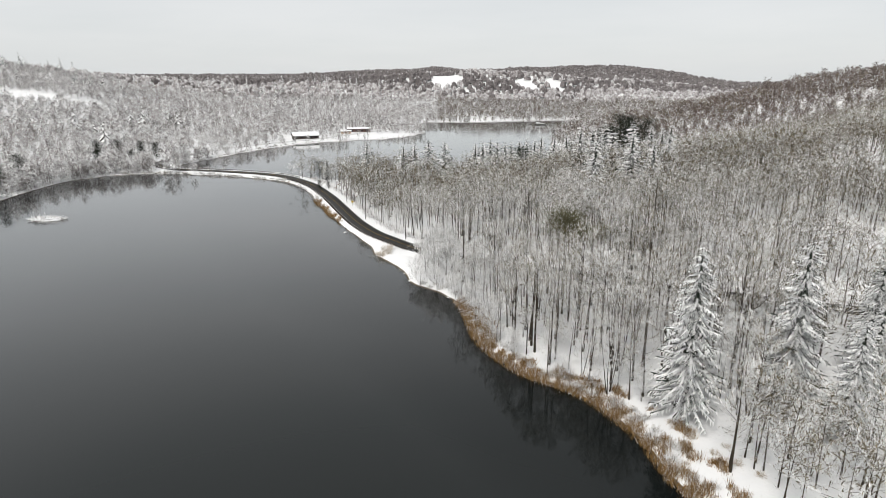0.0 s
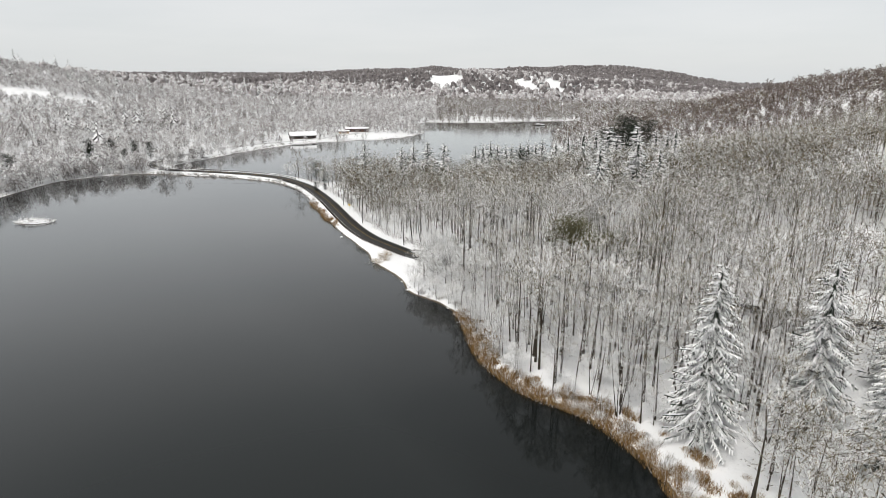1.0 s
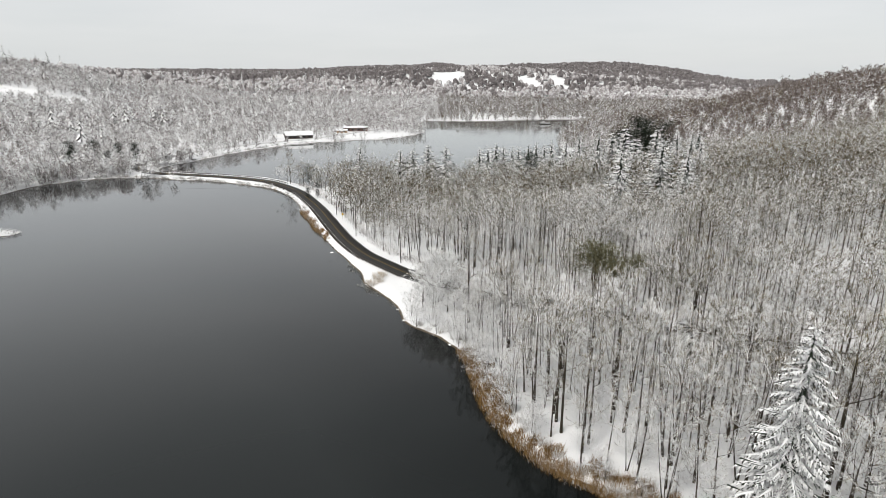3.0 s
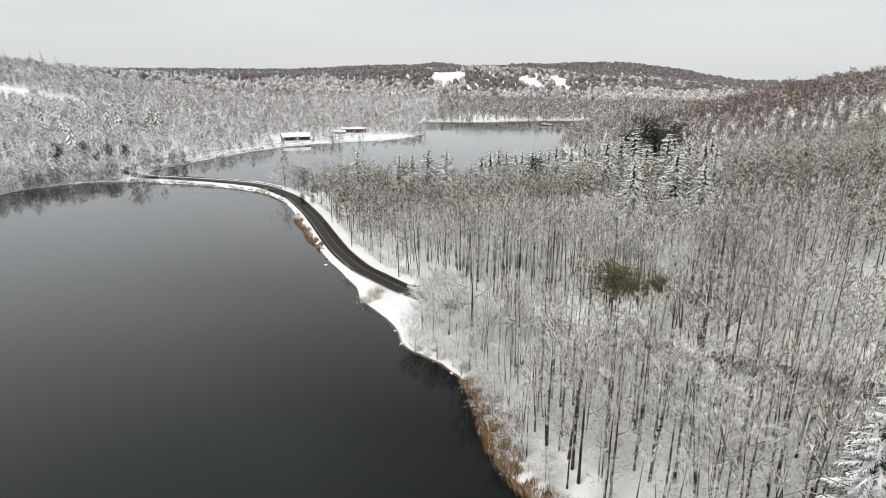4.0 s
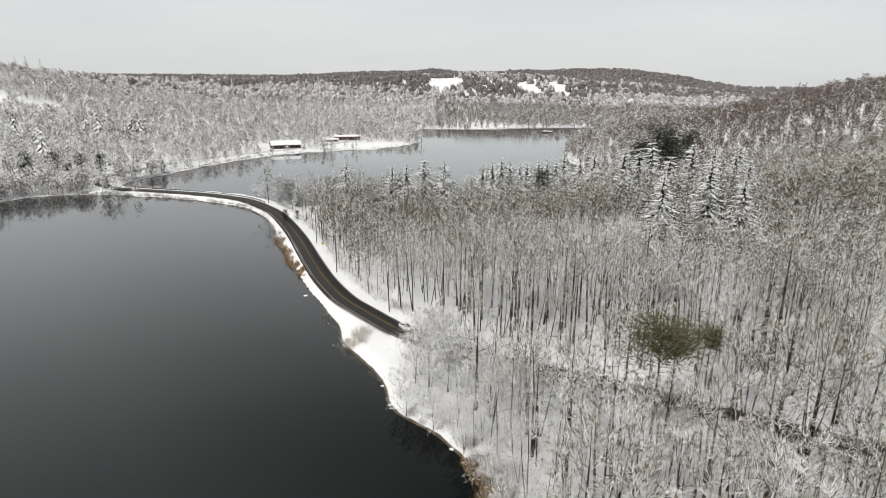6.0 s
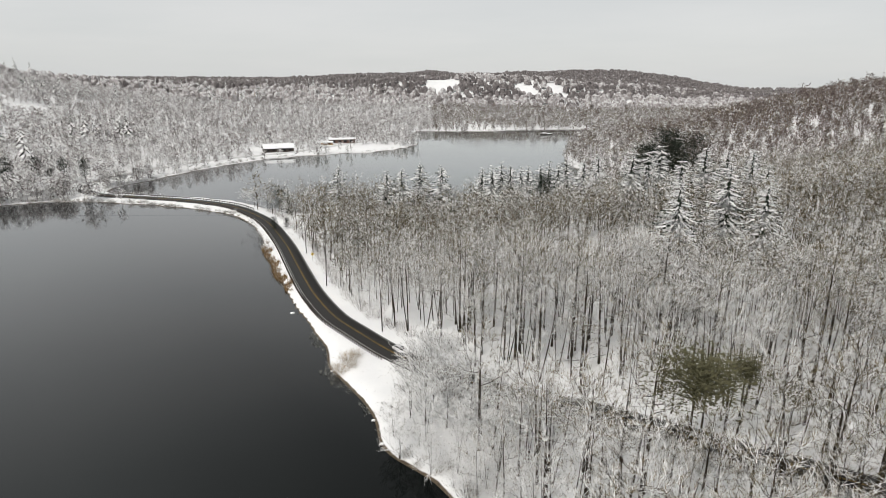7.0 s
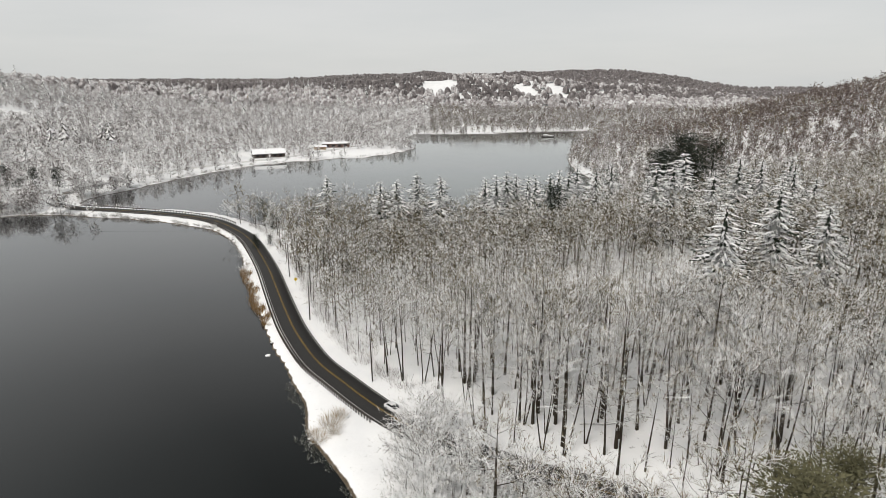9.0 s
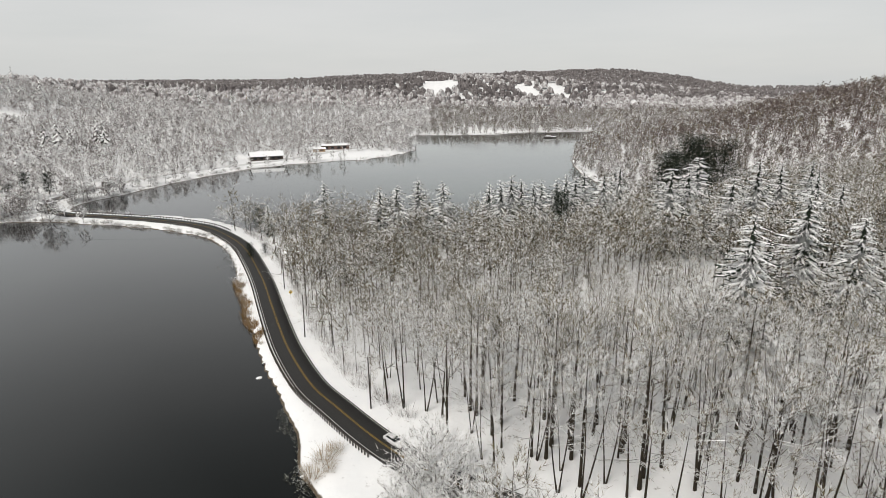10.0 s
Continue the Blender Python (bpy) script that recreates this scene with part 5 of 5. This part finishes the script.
def build_building(name, label, x, y, turn, long, deep, eaves, ridge, wall_material, openings):
    """A long low building: walls with real thickness, a roof under snow, and recessed openings along its front."""
    root = new(name)
    root.location, root.rotation_euler = (x, y, gz(x, y) - 0.15), (0, 0, radians(turn))
    tagged(root, label, "building")
    a, b, t = long / 2, deep / 2, 0.3
    part("wall", box(bmesh.new(), -a, b - t, -0.8, a, b, eaves), wall_material, root)
    for s in (-1, 1):
        bm = bmesh.new()
        x0, x1 = (-a, -a + t) if s < 0 else (a - t, a)
        pts = [(-b + t, -0.8), (b - t, -0.8), (b - t, eaves), (0, max(ridge - 0.15, eaves)), (-b + t, eaves)]
        f0, f1 = [bm.verts.new((x0, *p)) for p in pts], [bm.verts.new((x1, *p)) for p in pts]
        bm.faces.new(f0)
        bm.faces.new(f1[::-1])
        for i in range(5):
            bm.faces.new((f0[i], f1[i], f1[(i + 1) % 5], f0[(i + 1) % 5]))
        bmesh.ops.recalc_face_normals(bm, faces=bm.faces)
        part("gable_wall", bm, wall_material, root)
    cuts = np.linspace(-a, a, openings * 2 + 2)
    for i in range(openings * 2 + 1):
        if i % 2 == 0:
            part("wall", box(bmesh.new(), cuts[i], -b, -0.8, cuts[i + 1], -b + t, eaves), wall_material, root)
        else:
            part("sill_wall", box(bmesh.new(), cuts[i], -b + 0.003, -0.8, cuts[i + 1], -b + t, 0.9), wall_material, root)
            part("lintel", box(bmesh.new(), cuts[i], -b + 0.003, eaves - 0.7, cuts[i + 1], -b + t, eaves), wall_material, root)
            win = part("window_frame", box(bmesh.new(), cuts[i], -b + 0.12, 0.9, cuts[i + 1], -b + 0.16, 1.0), M_FASCIA, root)
            part("pane", box(bmesh.new(), cuts[i], -b + 0.17, 1.0, cuts[i + 1], -b + 0.19, eaves - 0.7), M_GLASS, win)
    over = 0.9
    for s in (-1, 1):
        bm = bmesh.new()
        low, high = eaves - (ridge - eaves) * over / b, ridge
        p = [(s * (b + over), low), (0, high), (0, high + 0.22), (s * (b + over), low + 0.22)]
        f0, f1 = [bm.verts.new((-a - over, *c)) for c in p], [bm.verts.new((a + over, *c)) for c in p]
        for i in range(4):
            bm.faces.new((f0[i], f1[i], f1[(i + 1) % 4], f0[(i + 1) % 4]))
        bm.faces.new(f0[::-1])
        bm.faces.new(f1)
        bmesh.ops.recalc_face_normals(bm, faces=bm.faces)
        slab = part("roof", bm, M_FASCIA, root)
        bm = bmesh.new()
        p = [(s * (b + over - 0.1), low + 0.23), (0, high + 0.23), (0, high + 0.55), (s * (b + over - 0.15), low + 0.5)]
        f0, f1 = [bm.verts.new((-a - over + 0.1, *c)) for c in p], [bm.verts.new((a + over - 0.1, *c)) for c in p]
        for i in range(4):
            bm.faces.new((f0[i], f1[i], f1[(i + 1) % 4], f0[(i + 1) % 4]))
        bm.faces.new(f0[::-1])
        bm.faces.new(f1)
        bmesh.ops.recalc_face_normals(bm, faces=bm.faces)
        part("roof_snow", bm, M_ROOFSNOW, slab, "thick snow on the roof")
    return root


build_building("lodge_building", "long low dark timber building with a snow-covered roof", -140, 618, 22, 26, 11, 3.6, 6.6, M_WALL, 5)
build_building("pavilion", "low red-brown building with a snowy flat-pitched roof", -94, 694, 14, 26, 10, 4.0, 5.0, M_REDWALL, 4)
shed = build_building("shed", "small new tan timber shed with snow on its roof", -106, 674, 14, 11, 6, 2.6, 3.4, M_TAN, 2)


# ---------------------------------------------------------------- things on the water
def build_raft(x, y):
    root = new("pontoon_raft")
    root.location, root.rotation_euler = (x, y, 0.02), (0, 0, radians(12))
    tagged(root, "small moored pontoon raft with snow on its deck", "raft")
    for s in (-1, 1):
        part("float", tube(bmesh.new(), (-7, s * 2.2, 0.25), (7, s * 2.2, 0.25), 0.55, 0.55, 12), M_STEEL, root)
    part("deck", box(bmesh.new(), -7, -3, 0.8, 7, 3, 1.0, 0.03), M_POST, root)
    part("deck_snow", box(bmesh.new(), 0.5, -2.8, 1.003, 6.8, 2.8, 1.5, 0.15), M_ROOFSNOW, root, "snow heap on the deck")
    part("cabin", box(bmesh.new(), -5, -2, 1.003, 0, 2, 2.8, 0.08), M_WHITEPAINT, root)
    part("cabin_snow", box(bmesh.new(), -5.1, -2.1, 2.803, 0.1, 2.1, 3.2, 0.1), M_ROOFSNOW, root, "snow on the cabin roof")


build_raft(139, 815)


def build_brush_island(x, y):
    root = new("beaver_lodge")
    root.location = (x, y, 0)
    tagged(root, "low heap of snow-covered sticks standing in the lake", "beaver lodge")
    bm = bmesh.new()
    bmesh.ops.create_icosphere(bm, subdivisions=3, radius=1.0)
    for v in bm.verts:
        k = 1 + 0.25 * noise.noise(v.co * 3)
        v.co = Vector((v.co.x * 7.2 * k, v.co.y * 4.0 * k, v.co.z * 1.3 * k - 0.1))
    part("mound", bm, M_GROUND, root, smooth=True)
    r = random.Random(5)
    s = Shape()
    for k in range(260):
        w, d = r.uniform(0, 6.28), r.random() ** 0.6
        p = Vector((math.cos(w) * 8.3 * d, math.sin(w) * 4.6 * d, 1.25 * (1 - d * d) - 0.1))
        dr = Vector((math.cos(w) + r.uniform(-1, 1), math.sin(w) + r.uniform(-1, 1), r.uniform(0.0, 0.8))).normalized()
        s.stem(p, p + dr * r.uniform(1.0, 2.8), 0.10, 0.03, 3, 0, r.random())
    new("sticks", shape_mesh("sticks", s, [mat_bark("snowy_sticks", (0.05, 0.04, 0.03), (0.12, 0.1, 0.08), 0.0, 0.2)])).parent = root


build_brush_island(-186, 264.5)


def build_rock(x, y, r, seed):
    bm = bmesh.new()
    bmesh.ops.create_icosphere(bm, subdivisions=3, radius=r)
    for v in bm.verts:
        v.co *= 1 + 0.35 * noise.noise(v.co * (1.2 / r) + Vector((seed, 0, 0)))
        v.co.z = v.co.z * 0.6 + 0.1
    me = bpy.data.meshes.new("rock")
    bm.to_mesh(me)
    bm.free()
    me.materials.append(M_ROCK)
    ob = new("rock", me)
    ob.location, ob.rotation_euler = (x, y, max(gz(x, y), -0.25)), (0, 0, seed)
    tagged(ob, "dark wet rock capped with snow at the water's edge", "rock", "shoreline rocks")


M_ROCK = mat_bark("snow_capped_rock", (0.03, 0.028, 0.026), (0.09, 0.085, 0.08), 0.5, 0.75)
build_rock(-41.9, 240.2, 0.75, 1)
for i in range(110):
    k = rnd.randrange(len(shore_south))
    x, y = shore_south[k]
    if (y > 60 and x < 50 and x > -110) and not (84 < y < 150):
        build_rock(x + rnd.uniform(-0.4, 0.4), y + rnd.uniform(-0.4, 0.4), rnd.uniform(0.25, 0.55), i + 2)


def build_log(x, y, turn, long, r):
    """A crooked fallen stem that follows the ground, with a few broken branches."""
    root = new("fallen_log")
    root.location = (x, y, gz(x, y))
    tagged(root, "crooked fallen tree trunk lying in the snow under trees", "fallen log", "fallen logs")
    rr, w, p = random.Random(int(x * 7 + y)), radians(turn), Vector((0, 0, r * 0.6))
    s = Shape()
    for k in range(5):
        w += rr.uniform(-0.16, 0.16)
        nx, ny = p.x + math.cos(w) * long / 5, p.y + math.sin(w) * long / 5
        q = Vector((nx, ny, gz(x + nx, y + ny) - gz(x, y) + r * 0.5 + rr.uniform(-0.05, 0.25)))
        s.stem(p, q, r * (1 - k * 0.15), r * (0.85 - k * 0.15), 6)
        if k > 1:
            b = Shape()
            b.stem(q, q + Vector((math.cos(w + 0.9 * (-1) ** k), math.sin(w + 0.9 * (-1) ** k), 0.35)) * rr.uniform(1.0, 2.2), r * 0.35, 0.02, 4)
            new("branch", shape_mesh("branch", b, [M_BARK])).parent = root
        p = q
    new("stem", shape_mesh("stem", s, [M_BARK])).parent = root


for a in ((26, 204, -12, 13, 0.17), (40, 185, -20, 12, 0.18), (45, 188, -38, 10, 0.15), (18, 226, 70, 8, 0.15), (118, 176, -10, 14, 0.3), (122, 180, -35, 9, 0.22), (140, 158, -50, 12, 0.25), (24, 104, 10, 5, 0.12)):
    build_log(*a)
